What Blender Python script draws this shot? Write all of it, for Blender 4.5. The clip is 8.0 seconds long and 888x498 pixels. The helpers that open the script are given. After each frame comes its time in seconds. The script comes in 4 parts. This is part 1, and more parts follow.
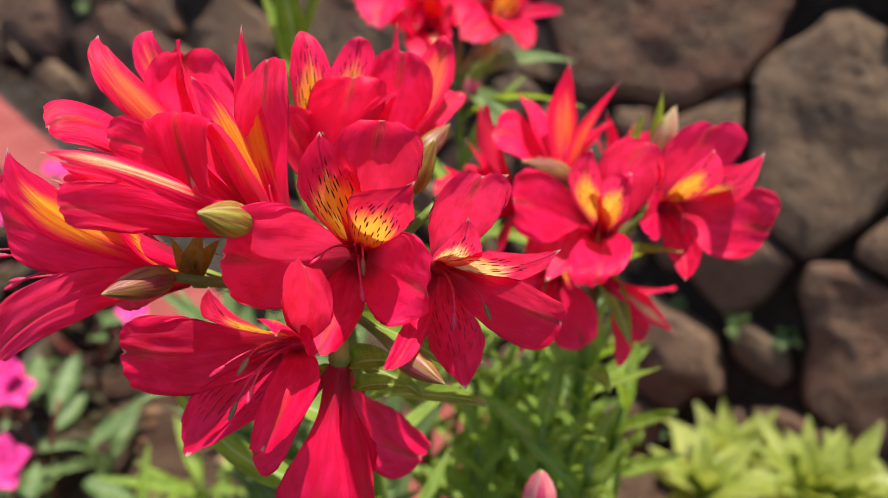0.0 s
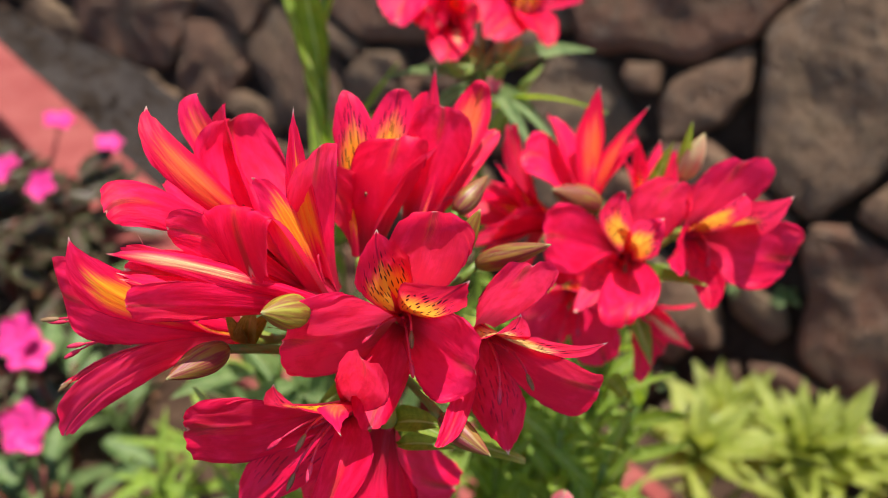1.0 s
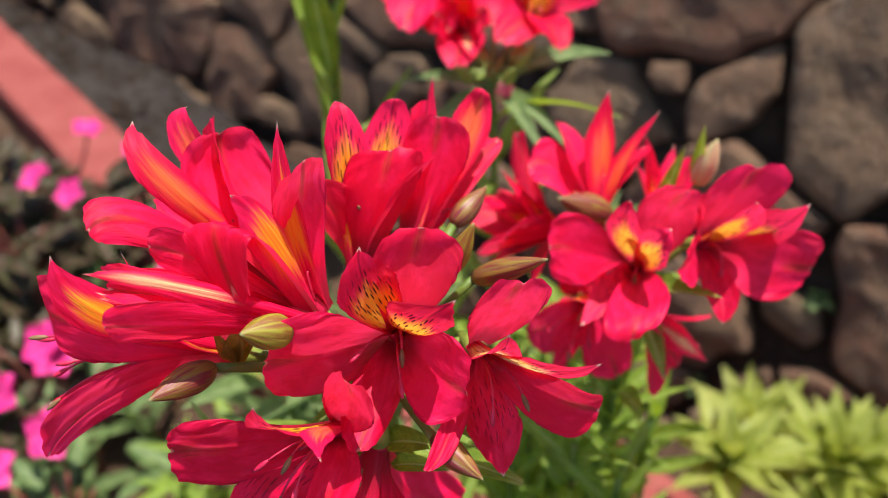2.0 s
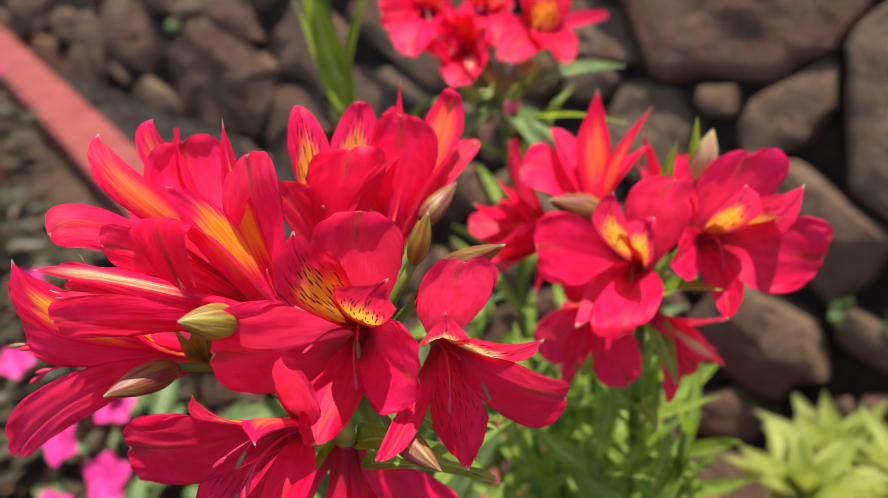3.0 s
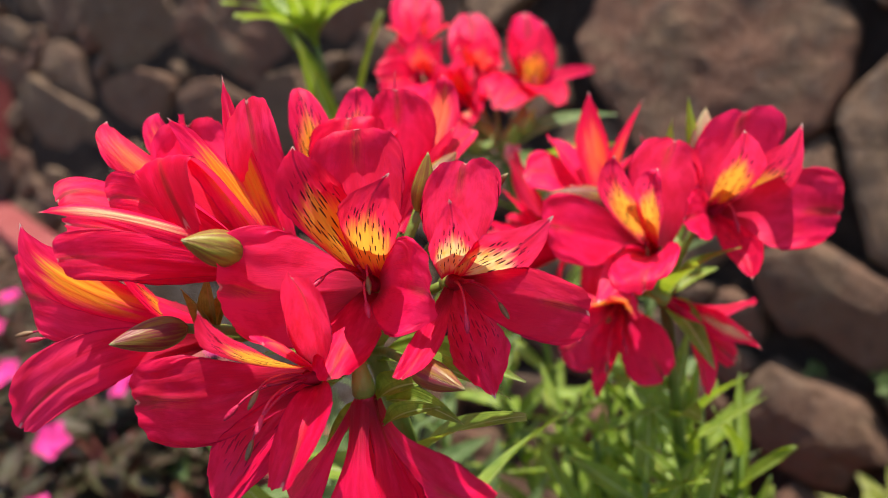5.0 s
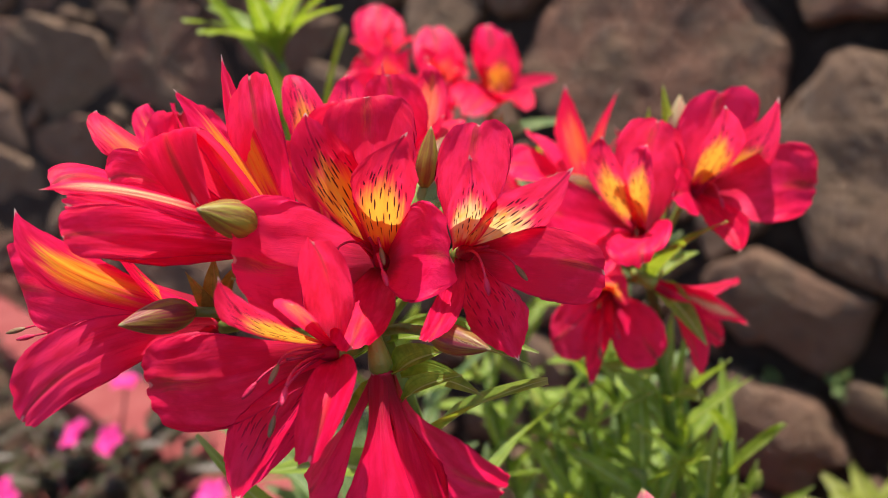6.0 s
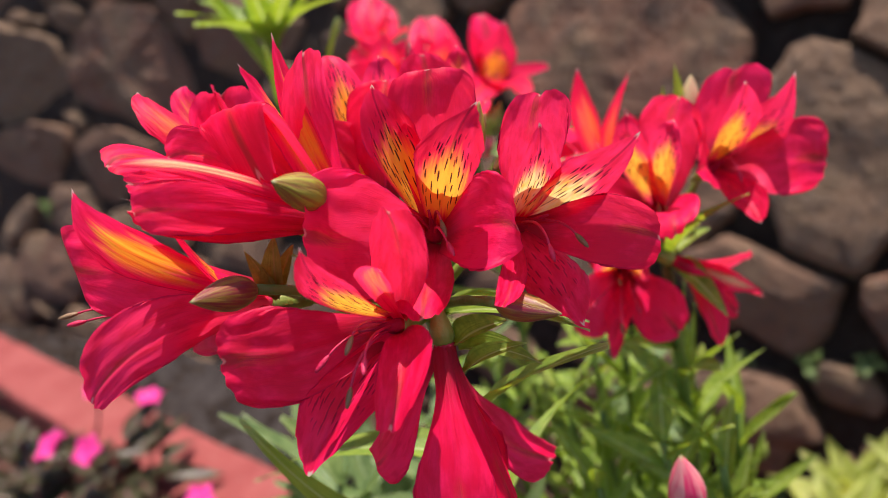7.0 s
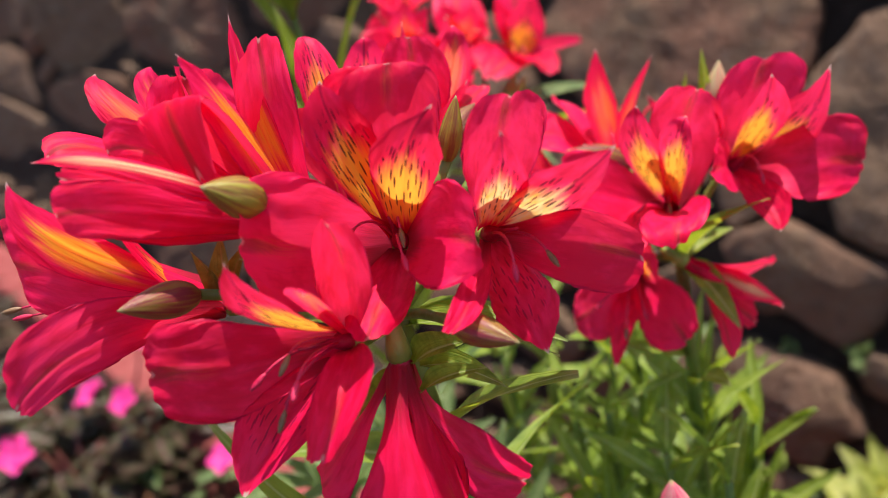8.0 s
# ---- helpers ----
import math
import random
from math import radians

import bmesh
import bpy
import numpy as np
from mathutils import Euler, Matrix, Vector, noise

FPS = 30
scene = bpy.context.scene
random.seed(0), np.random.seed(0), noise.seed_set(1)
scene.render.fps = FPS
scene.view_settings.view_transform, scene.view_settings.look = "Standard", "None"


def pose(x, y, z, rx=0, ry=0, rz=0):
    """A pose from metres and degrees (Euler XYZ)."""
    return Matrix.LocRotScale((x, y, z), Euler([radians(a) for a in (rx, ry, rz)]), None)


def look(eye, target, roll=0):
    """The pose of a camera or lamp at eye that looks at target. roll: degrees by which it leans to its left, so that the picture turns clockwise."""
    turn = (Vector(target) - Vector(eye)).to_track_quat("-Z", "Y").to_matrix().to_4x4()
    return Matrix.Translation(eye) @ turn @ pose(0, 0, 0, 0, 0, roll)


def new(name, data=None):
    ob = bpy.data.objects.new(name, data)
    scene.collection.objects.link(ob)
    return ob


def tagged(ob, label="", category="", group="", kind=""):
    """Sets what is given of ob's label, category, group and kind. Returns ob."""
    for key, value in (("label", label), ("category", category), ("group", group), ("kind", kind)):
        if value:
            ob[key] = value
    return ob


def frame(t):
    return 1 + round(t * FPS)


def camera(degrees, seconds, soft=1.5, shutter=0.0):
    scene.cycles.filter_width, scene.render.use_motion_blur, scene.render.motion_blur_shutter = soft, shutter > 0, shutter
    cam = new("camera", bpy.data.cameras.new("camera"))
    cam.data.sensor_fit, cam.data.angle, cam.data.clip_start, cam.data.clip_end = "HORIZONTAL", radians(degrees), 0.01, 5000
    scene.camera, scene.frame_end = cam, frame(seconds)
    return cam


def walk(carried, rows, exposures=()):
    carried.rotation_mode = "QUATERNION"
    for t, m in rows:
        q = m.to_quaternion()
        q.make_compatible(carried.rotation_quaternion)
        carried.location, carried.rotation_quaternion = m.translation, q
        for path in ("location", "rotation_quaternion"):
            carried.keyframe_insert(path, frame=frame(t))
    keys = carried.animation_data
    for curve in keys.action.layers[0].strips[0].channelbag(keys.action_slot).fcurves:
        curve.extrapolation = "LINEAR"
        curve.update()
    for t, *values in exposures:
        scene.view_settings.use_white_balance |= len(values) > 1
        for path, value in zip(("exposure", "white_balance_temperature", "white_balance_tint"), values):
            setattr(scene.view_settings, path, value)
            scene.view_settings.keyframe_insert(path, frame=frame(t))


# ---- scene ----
cam = camera(61.5, 8.0, soft=0.75)
METRES, EYE, TILT, LEAN, TURN = 0.32, 1.05, -33.0, 0.0, 0.0
ROWS = [
    (0.0, 0.0, 0.0, 0.0, 0.0, 0.0, -0.0),
    (0.5, -0.0384, -0.0032, 0.0376, -0.88, -1.8, -0.46),
    (1.0, -0.0514, -0.0139, 0.1453, -0.37, -5.59, -0.51),
    (2.5, 0.0363, 0.0175, 0.1499, 4.34, -5.25, 1.27),
    (3.0, 0.1028, 0.025, 0.092, 7.56, -1.38, 3.21),
    (3.5, 0.1591, 0.025, 0.0413, 10.07, 2.58, 4.83),
    (4.0, 0.1672, 0.0474, -0.0417, 11.17, 6.09, 6.14),
    (4.5, 0.132, 0.0463, -0.0977, 10.79, 8.89, 7.3),
    (6.0, 0.0159, 0.056, -0.1775, 6.14, 13.47, 12.32),
    (6.5, -0.0387, 0.0458, -0.2121, 4.6, 13.71, 14.09),
    (7.0, -0.0814, 0.0466, -0.1841, 3.4, 12.96, 14.71),
    (7.5, -0.063, 0.0629, -0.1673, 3.9, 11.73, 13.65),
    (8.0, 0.0072, 0.1029, -0.1463, 6.96, 10.6, 11.4),
]
walk(cam, [(t, pose(0, 0, EYE, TILT, LEAN, TURN) @ pose(METRES * x, METRES * y, METRES * z, 90 + pitch, roll, yaw)) for t, x, y, z, yaw, pitch, roll in ROWS],
     [(0.0, 0.87, 6500, 10), (3.0, 0.87, 6500, 10), (4.5, 0.87, 6500, 13), (6.0, 0.87, 6500, 17), (8.0, 0.87, 6500, 19)])
# a small open aperture, focused on the front flowers
cam.data.dof.use_dof = True
cam.data.dof.focus_distance = 0.219
cam.data.dof.aperture_fstop = 7.5

# ---------------------------------------------------------------- light
SUN_FROM = Vector((0.20, 0.09, 0.97)).normalized()
world = bpy.data.worlds.new("sky")
scene.world = world
world.use_nodes = True
wn = world.node_tree.nodes
sky = wn.new("ShaderNodeTexSky")
sky.sky_type = "NISHITA"
sky.sun_disc = False
sky.sun_elevation = math.asin(SUN_FROM.z)
sky.sun_rotation = math.atan2(SUN_FROM.x, SUN_FROM.y)
wn["Background"].inputs["Strength"].default_value = 0.11
world.node_tree.links.new(sky.outputs[0], wn["Background"].inputs["Color"])
sun = new("sun", bpy.data.lights.new("sun", "SUN"))
sun.data.energy = 4.3
sun.data.angle = radians(0.53)
sun.data.color = (1.0, 0.95, 0.87)
sun.matrix_world = look(SUN_FROM * 10, (0, 0, 0))


# ---------------------------------------------------------------- materials
class Nodes:
    """A short way to write a node material."""

    def __init__(self, name):
        self.mat = bpy.data.materials.new(name)
        self.mat.use_nodes = True
        self.tree = self.mat.node_tree
        self.tree.nodes.clear()
        self.out = self.add("ShaderNodeOutputMaterial")

    def add(self, kind, **values):
        node = self.tree.nodes.new(kind)
        for key, value in values.items():
            if key == "op":
                node.operation = value
            elif key == "blend":
                node.data_type, node.blend_type = "RGBA", value
            elif key == "clamp":
                node.use_clamp = value
        return node

    def put(self, socket, value):
        if isinstance(value, bpy.types.NodeSocket):
            self.tree.links.new(value, socket)
        elif isinstance(value, (tuple, list)):
            socket.default_value = (*value, 1.0) if len(value) == 3 and len(socket.default_value) == 4 else value
        else:
            socket.default_value = value

    def math(self, op, a, b=0.0, c=0.0, clamp=False):
        node = self.add("ShaderNodeMath", op=op, clamp=clamp)
        for i, v in enumerate((a, b, c)):
            self.put(node.inputs[i], v)
        return node.outputs[0]

    def mix(self, fac, a, b, blend="MIX"):
        node = self.add("ShaderNodeMix", blend=blend)
        self.put(node.inputs[0], fac)
        self.put(node.inputs[6], a)
        self.put(node.inputs[7], b)
        return node.outputs[2]

    def ramp(self, x, lo, hi):
        """0 below lo, 1 above hi, smooth between."""
        node = self.add("ShaderNodeMapRange")
        node.interpolation_type = "SMOOTHSTEP"
        for i, v in enumerate((x, lo, hi, 0.0, 1.0)):
            self.put(node.inputs[i], v)
        return node.outputs[0]

    def band(self, x, a, b, c, d):
        return self.math("MULTIPLY", self.ramp(x, a, b), self.math("SUBTRACT", 1.0, self.ramp(x, c, d)))

    def noise(self, scale, detail=3.0, vector=None, rough=0.55):
        node = self.add("ShaderNodeTexNoise")
        node.inputs["Scale"].default_value = scale
        node.inputs["Detail"].default_value = detail
        node.inputs["Roughness"].default_value = rough
        if vector is not None:
            self.put(node.inputs["Vector"], vector)
        return node.outputs[0]

    def place(self):
        return self.add("ShaderNodeNewGeometry").outputs["Position"]

    def local(self):
        return self.add("ShaderNodeTexCoord").outputs["Object"]

    def uv(self):
        split = self.add("ShaderNodeSeparateXYZ")
        self.put(split.inputs[0], self.add("ShaderNodeTexCoord").outputs["UV"])
        return split.outputs[0], split.outputs[1]

    def join(self, x, y, z=0.0):
        node = self.add("ShaderNodeCombineXYZ")
        for i, v in enumerate((x, y, z)):
            self.put(node.inputs[i], v)
        return node.outputs[0]

    def rand(self):
        return self.add("ShaderNodeObjectInfo").outputs["Random"]

    def island(self):
        return self.add("ShaderNodeNewGeometry").outputs["Random Per Island"]

    def hsv(self, color, h=0.5, s=1.0, v=1.0):
        node = self.add("ShaderNodeHueSaturation")
        self.put(node.inputs["Hue"], h)
        self.put(node.inputs["Saturation"], s)
        self.put(node.inputs["Value"], v)
        self.put(node.inputs["Color"], color)
        return node.outputs[0]

    def bump(self, height, distance, strength=1.0):
        node = self.add("ShaderNodeBump")
        node.inputs["Distance"].default_value = distance
        node.inputs["Strength"].default_value = strength
        self.put(node.inputs["Height"], height)
        return node.outputs[0]

    def finish(self, color, rough=0.6, normal=None, through_light=0.0, glow_color=None, spec=0.5):
        """Principled surface, with a share of light that passes through thin sheets."""
        p = self.add("ShaderNodeBsdfPrincipled")
        self.put(p.inputs["Base Color"], color)
        self.put(p.inputs["Roughness"], rough)
        p.inputs["Specular IOR Level"].default_value = spec
        if normal is not None:
            self.put(p.inputs["Normal"], normal)
        shader = p.outputs[0]
        if through_light:
            t = self.add("ShaderNodeBsdfTranslucent")
            self.put(t.inputs["Color"], glow_color if glow_color is not None else color)
            if normal is not None:
                self.put(t.inputs["Normal"], normal)
            m = self.add("ShaderNodeMixShader")
            m.inputs[0].default_value = through_light
            self.put(m.inputs[1], shader)
            self.put(m.inputs[2], t.outputs[0])
            shader = m.outputs[0]
        self.put(self.out.inputs[0], shader)
        return self.mat


RED = (0.77, 0.002, 0.052)
DEEP = (0.48, 0.002, 0.060)
HOT = (0.93, 0.012, 0.112)
YELLOW = (0.96, 0.52, 0.022)
ORANGE = (0.95, 0.30, 0.015)
CREAM = (0.86, 0.72, 0.28)


def tepal_material(name, kind):
    """kind: outer (plain red, olive midrib at the tip), inner (yellow with dark dashes), cream (paler), lower (red with streaks), striped (cream midrib), golden (streaked yellow), faint (the same, paler)."""
    g = Nodes(name)
    x, u = g.uv()
    v = g.math("MULTIPLY", g.math("SUBTRACT", x, 0.5), 2.0)
    av = g.math("ABSOLUTE", v)
    r = g.rand()
    # veins fan out from the claw
    fan = g.math("MULTIPLY", v, g.math("ADD", 0.55, g.math("MULTIPLY", u, 0.45)))
    sway = g.math("MULTIPLY", g.math("SUBTRACT", g.noise(1.0, 2.0, g.join(g.math("MULTIPLY", v, 1.6), g.math("MULTIPLY", u, 3.2), g.math("MULTIPLY", r, 55.0))), 0.5), 0.30)
    fan = g.math("ADD", fan, g.math("MULTIPLY", sway, u))
    veins = g.noise(1.0, 2.0, g.join(g.math("MULTIPLY", fan, 10.0), g.math("MULTIPLY", u, 1.6), g.math("MULTIPLY", r, 40.0)))
    fine = g.noise(1.0, 3.0, g.join(g.math("MULTIPLY", fan, 74.0), g.math("MULTIPLY", u, 3.5), g.math("MULTIPLY", r, 70.0)))
    cloud = g.noise(3.0, 3.0, g.join(v, g.math("MULTIPLY", u, 2.0), g.math("MULTIPLY", r, 90.0)))
    grain = g.noise(420.0, 3.0, g.local())
    col = g.mix(g.ramp(g.math("ADD", cloud, g.math("MULTIPLY", g.math("SUBTRACT", r, 0.5), 0.3)), 0.32, 0.72), RED, HOT)
    col = g.mix(g.math("MULTIPLY", g.ramp(veins, 0.45, 0.80), 0.08), col, DEEP)
    col = g.mix(g.math("MULTIPLY", g.ramp(fine, 0.48, 0.72), 0.17), col, DEEP)
    col = g.mix(g.math("MULTIPLY", g.ramp(g.math("ADD", av, g.math("MULTIPLY", g.math("SUBTRACT", grain, 0.5), 0.06)), 0.93, 0.99), 0.6), col, DEEP)
    if kind in ("golden", "faint"):
        zone = g.math("MULTIPLY", g.band(g.math("ADD", u, g.math("MULTIPLY", g.math("SUBTRACT", veins, 0.5), 0.4)), 0.22, 0.40, 0.58, 0.82),
                      g.math("SUBTRACT", 1.0, g.ramp(g.math("ADD", av, g.math("MULTIPLY", g.math("SUBTRACT", fine, 0.5), 0.5)), 0.30, 0.85)))
        col = g.mix(g.math("MULTIPLY", zone, 0.95 if kind == "golden" else 0.32), col, g.mix(g.ramp(veins, 0.35, 0.62), YELLOW, ORANGE))
        col = g.mix(g.math("MULTIPLY", g.math("MULTIPLY", g.ramp(fine, 0.60, 0.70), zone), 0.7), col, (0.40, 0.03, 0.02))
    if kind in ("inner", "cream"):
        zone = g.math("MULTIPLY", g.band(g.math("ADD", u, g.math("MULTIPLY", g.math("SUBTRACT", veins, 0.5), 0.35)), 0.06, 0.18, 0.42, 0.68),
                      g.math("SUBTRACT", 1.0, g.ramp(g.math("ADD", av, g.math("MULTIPLY", g.math("SUBTRACT", fine, 0.5), 0.4)), 0.62, 1.0)))
        warm = g.mix(g.ramp(cloud, 0.18, 0.52), ORANGE, YELLOW) if kind == "inner" else g.mix(g.ramp(cloud, 0.25, 0.6), YELLOW, CREAM)
        col = g.mix(g.math("MULTIPLY", zone, 0.95), col, warm)
        # a thin red line down the middle
        col = g.mix(g.math("MULTIPLY", g.math("MULTIPLY", g.math("SUBTRACT", 1.0, g.ramp(av, 0.015, 0.05)), g.band(u, 0.45, 0.6, 0.95, 1.0)), 0.6), col, (0.25, 0.003, 0.03))
    if kind == "striped":
        stripe = g.math("MULTIPLY", g.math("SUBTRACT", 1.0, g.ramp(g.math("ADD", av, g.math("MULTIPLY", g.math("SUBTRACT", veins, 0.5), 0.7)), 0.10, 0.55)), g.band(u, 0.30, 0.45, 0.74, 0.97))
        col = g.mix(g.math("MULTIPLY", stripe, 0.95), col, g.mix(g.ramp(fine, 0.4, 0.65), (0.80, 0.70, 0.30), (0.55, 0.20, 0.15)))
    if kind == "outer":
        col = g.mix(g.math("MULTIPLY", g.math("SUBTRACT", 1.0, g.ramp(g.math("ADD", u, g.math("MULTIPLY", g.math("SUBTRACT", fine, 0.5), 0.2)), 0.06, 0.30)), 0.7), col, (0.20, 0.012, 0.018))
        rib = g.math("MULTIPLY", g.math("SUBTRACT", 1.0, g.ramp(g.math("ADD", av, g.math("MULTIPLY", g.math("SUBTRACT", veins, 0.5), 0.30)), 0.00, 0.13)), g.band(u, 0.50, 0.88, 0.97, 1.0))
        col = g.mix(g.math("MULTIPLY", rib, 0.55), col, (0.16, 0.035, 0.015))
        streak = g.math("MULTIPLY", g.band(g.math("ADD", u, g.math("MULTIPLY", veins, 0.10)), 0.58, 0.70, 0.86, 0.95), g.math("SUBTRACT", 1.0, g.ramp(g.math("ADD", av, g.math("MULTIPLY", g.math("SUBTRACT", fine, 0.5), 0.3)), 0.05, 0.24)))
        col = g.mix(g.math("MULTIPLY", g.math("MULTIPLY", streak, g.ramp(fine, 0.42, 0.60)), 0.22), col, (0.90, 0.16, 0.02))
    if kind in ("inner", "cream", "lower"):
        spread = g.join(g.math("MULTIPLY", fan, 5.0), g.math("MULTIPLY", u, 8.5), g.math("MULTIPLY", r, 30.0))
        vor = g.add("ShaderNodeTexVoronoi")
        vor.inputs["Randomness"].default_value = 0.85
        vor.inputs["Scale"].default_value = 1.0
        g.put(vor.inputs["Vector"], spread)
        split = g.add("ShaderNodeSeparateXYZ")
        sub = g.add("ShaderNodeVectorMath")
        sub.operation = "SUBTRACT"
        g.put(sub.inputs[0], spread)
        g.put(sub.inputs[1], vor.outputs["Position"])
        g.put(split.inputs[0], sub.outputs[0])
        dash = g.math("ADD", g.math("POWER", g.math("DIVIDE", split.outputs[0], 0.100), 2.0), g.math("POWER", g.math("DIVIDE", split.outputs[1], 0.38), 2.0))
        spot = g.math("MULTIPLY", g.math("SUBTRACT", 1.0, g.ramp(dash, 0.7, 1.3)),
                      g.math("MULTIPLY", g.band(u, 0.14, 0.24, 0.70, 0.84), g.math("SUBTRACT", 1.0, g.ramp(av, 0.72, 0.9))))
        amount = 0.96 if kind != "lower" else 0.5
        col = g.mix(g.math("MULTIPLY", spot, amount), col, (0.045, 0.004, 0.012))
    # pale point at the very tip
    tip = g.math("MULTIPLY", g.ramp(u, 0.965, 0.982), g.math("SUBTRACT", 1.0, g.ramp(av, 0.035, 0.08)))
    col = g.mix(g.math("MULTIPLY", tip, 0.9 if kind not in ("outer", "striped") else 0.45), col, (0.62, 0.52, 0.42))
    swell = g.noise(1.0, 2.0, g.join(g.math("MULTIPLY", fan, 4.5), g.math("MULTIPLY", u, 4.0), g.math("MULTIPLY", r, 20.0)))
    relief = g.math("ADD", g.math("ADD", g.math("ADD", g.math("MULTIPLY", swell, 1.5), g.math("MULTIPLY", veins, 0.12)), g.math("MULTIPLY", fine, 0.22)), g.math("MULTIPLY", grain, 0.12))
    return g.finish(col, g.math("ADD", 0.42, g.math("MULTIPLY", fine, 0.2)), g.bump(relief, 0.0006, 0.5), 0.44, g.hsv(col, 0.5, 0.97, 1.28), 0.24)


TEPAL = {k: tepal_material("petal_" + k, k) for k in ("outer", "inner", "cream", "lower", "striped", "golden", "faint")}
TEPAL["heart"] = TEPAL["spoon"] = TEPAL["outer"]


def leaf_material(name, dark, light, pale=None, spec=0.4, rough=0.45):
    g = Nodes(name)
    x, u = g.uv()
    av = g.math("ABSOLUTE", g.math("MULTIPLY", g.math("SUBTRACT", x, 0.5), 2.0))
    seed = g.math("MULTIPLY", g.math("ADD", g.rand(), g.island()), 50.0)
    lines = g.noise(1.0, 2.0, g.join(g.math("MULTIPLY", x, 22.0), g.math("MULTIPLY", u, 1.5), seed))
    blot = g.noise(2.5, 4.0, g.join(x, g.math("MULTIPLY", u, 3.0), seed))
    col = g.mix(g.ramp(g.math("ADD", g.math("MULTIPLY", blot, 0.7), g.math("MULTIPLY", g.island(), 0.35)), 0.3, 0.8), dark, light)
    col = g.mix(g.math("MULTIPLY", g.ramp(lines, 0.5, 0.75), 0.35), col, dark)
    if pale:
        col = g.mix(g.math("MULTIPLY", g.math("SUBTRACT", 1.0, g.ramp(av, 0.02, 0.14)), 0.6), col, pale)
        col = g.mix(g.math("MULTIPLY", g.ramp(u, 0.9, 1.0), 0.45), col, pale)
    return g.finish(col, rough, g.bump(lines, 0.0008, 0.6), 0.45, g.hsv(col, 0.485, 1.1, 1.35), spec)


M_LEAF = leaf_material("green_leaf", (0.12, 0.21, 0.024), (0.35, 0.47, 0.068), (0.52, 0.61, 0.26), 0.3)
M_LEAF_BLUE = leaf_material("grey_green_leaf", (0.09, 0.16, 0.05), (0.26, 0.35, 0.13), (0.40, 0.47, 0.24), 0.3)
M_OLIVE = leaf_material("olive_bract", (0.20, 0.14, 0.025), (0.42, 0.31, 0.06), (0.46, 0.24, 0.08), 0.3)
M_LIME = leaf_material("lime_leaf", (0.21, 0.27, 0.030), (0.46, 0.49, 0.115), (0.58, 0.56, 0.24))
M_BRONZE = leaf_material("bronze_leaf", (0.060, 0.014, 0.018), (0.13, 0.15, 0.060), (0.24, 0.05, 0.08), 0.45, 0.36)


def plant_skin(name, low, high, scale=60.0):
    g = Nodes(name)
    n = g.noise(scale, 4.0, g.local())
    f = g.noise(scale * 8, 3.0, g.local())
    col = g.mix(g.ramp(n, 0.35, 0.68), low, high)
    col = g.mix(g.math("MULTIPLY", f, 0.3), col, low)
    return g.finish(col, 0.5, g.bump(f, 0.0005, 0.6), 0.0, None, 0.4)


M_STEM = plant_skin("green_stem", (0.09, 0.15, 0.02), (0.20, 0.29, 0.05))
M_OVARY = plant_skin("ovary_green", (0.12, 0.17, 0.022), (0.28, 0.33, 0.06), 90.0)
M_FILAMENT = plant_skin("filament_pink", (0.48, 0.006, 0.05), (0.66, 0.035, 0.10), 120.0)
M_STYLE = plant_skin("crimson_style", (0.30, 0.004, 0.03), (0.50, 0.006, 0.05), 120.0)
M_ANTHER = plant_skin("anther", (0.16, 0.085, 0.035), (0.27, 0.17, 0.075), 160.0)
M_TWIG = plant_skin("reddish_twig", (0.10, 0.02, 0.02), (0.22, 0.07, 0.04), 60.0)


def bud_material(name, green, red):
    g = Nodes(name)
    x, u = g.uv()
    stripes = g.noise(1.0, 2.0, g.join(g.math("MULTIPLY", x, 38.0), g.math("MULTIPLY", u, 1.2), g.math("MULTIPLY", g.rand(), 80.0)))
    n = g.noise(1.0, 3.0, g.join(g.math("MULTIPLY", x, 14.0), g.math("MULTIPLY", u, 2.0), g.math("MULTIPLY", g.rand(), 50.0)))
    k = g.math("ADD", g.math("MULTIPLY", stripes, 0.6), g.math("MULTIPLY", n, 0.6))
    col = g.mix(g.ramp(k, 0.48, 0.72), red, green)
    col = g.mix(g.ramp(u, 0.93, 1.0), col, (0.34, 0.30, 0.12))
    return g.finish(col, 0.45, g.bump(n, 0.0006, 0.7), 0.0, None, 0.4)


M_BUD_GREEN = bud_material("bud_green", (0.27, 0.23, 0.022), (0.20, 0.075, 0.018))
M_BUD_DARK = bud_material("bud_red_green", (0.23, 0.145, 0.024), (0.17, 0.020, 0.028))
M_BUD_FRESH = bud_material("bud_fresh_green", (0.26, 0.32, 0.05), (0.20, 0.24, 0.04))
M_BUD_PALE = bud_material("bud_pale", (0.62, 0.56, 0.26), (0.66, 0.34, 0.20))
M_BUD_PINK = bud_material("bud_pink", (0.78, 0.30, 0.28), (0.80, 0.035, 0.13))


def pink_petal():
    g = Nodes("pink_petal")
    x, u = g.uv()
    n = g.noise(3.0, 3.0, g.join(x, u, g.math("MULTIPLY", g.rand(), 40.0)))
    col = g.mix(g.ramp(n, 0.3, 0.7), (0.85, 0.025, 0.28), (0.90, 0.10, 0.38))
    col = g.mix(g.math("MULTIPLY", g.math("SUBTRACT", 1.0, g.ramp(u, 0.0, 0.35)), 0.6), col, (0.55, 0.01, 0.12))
    return g.finish(col, 0.5, g.bump(n, 0.001, 0.5), 0.35, None, 0.3)


M_PINK = pink_petal()


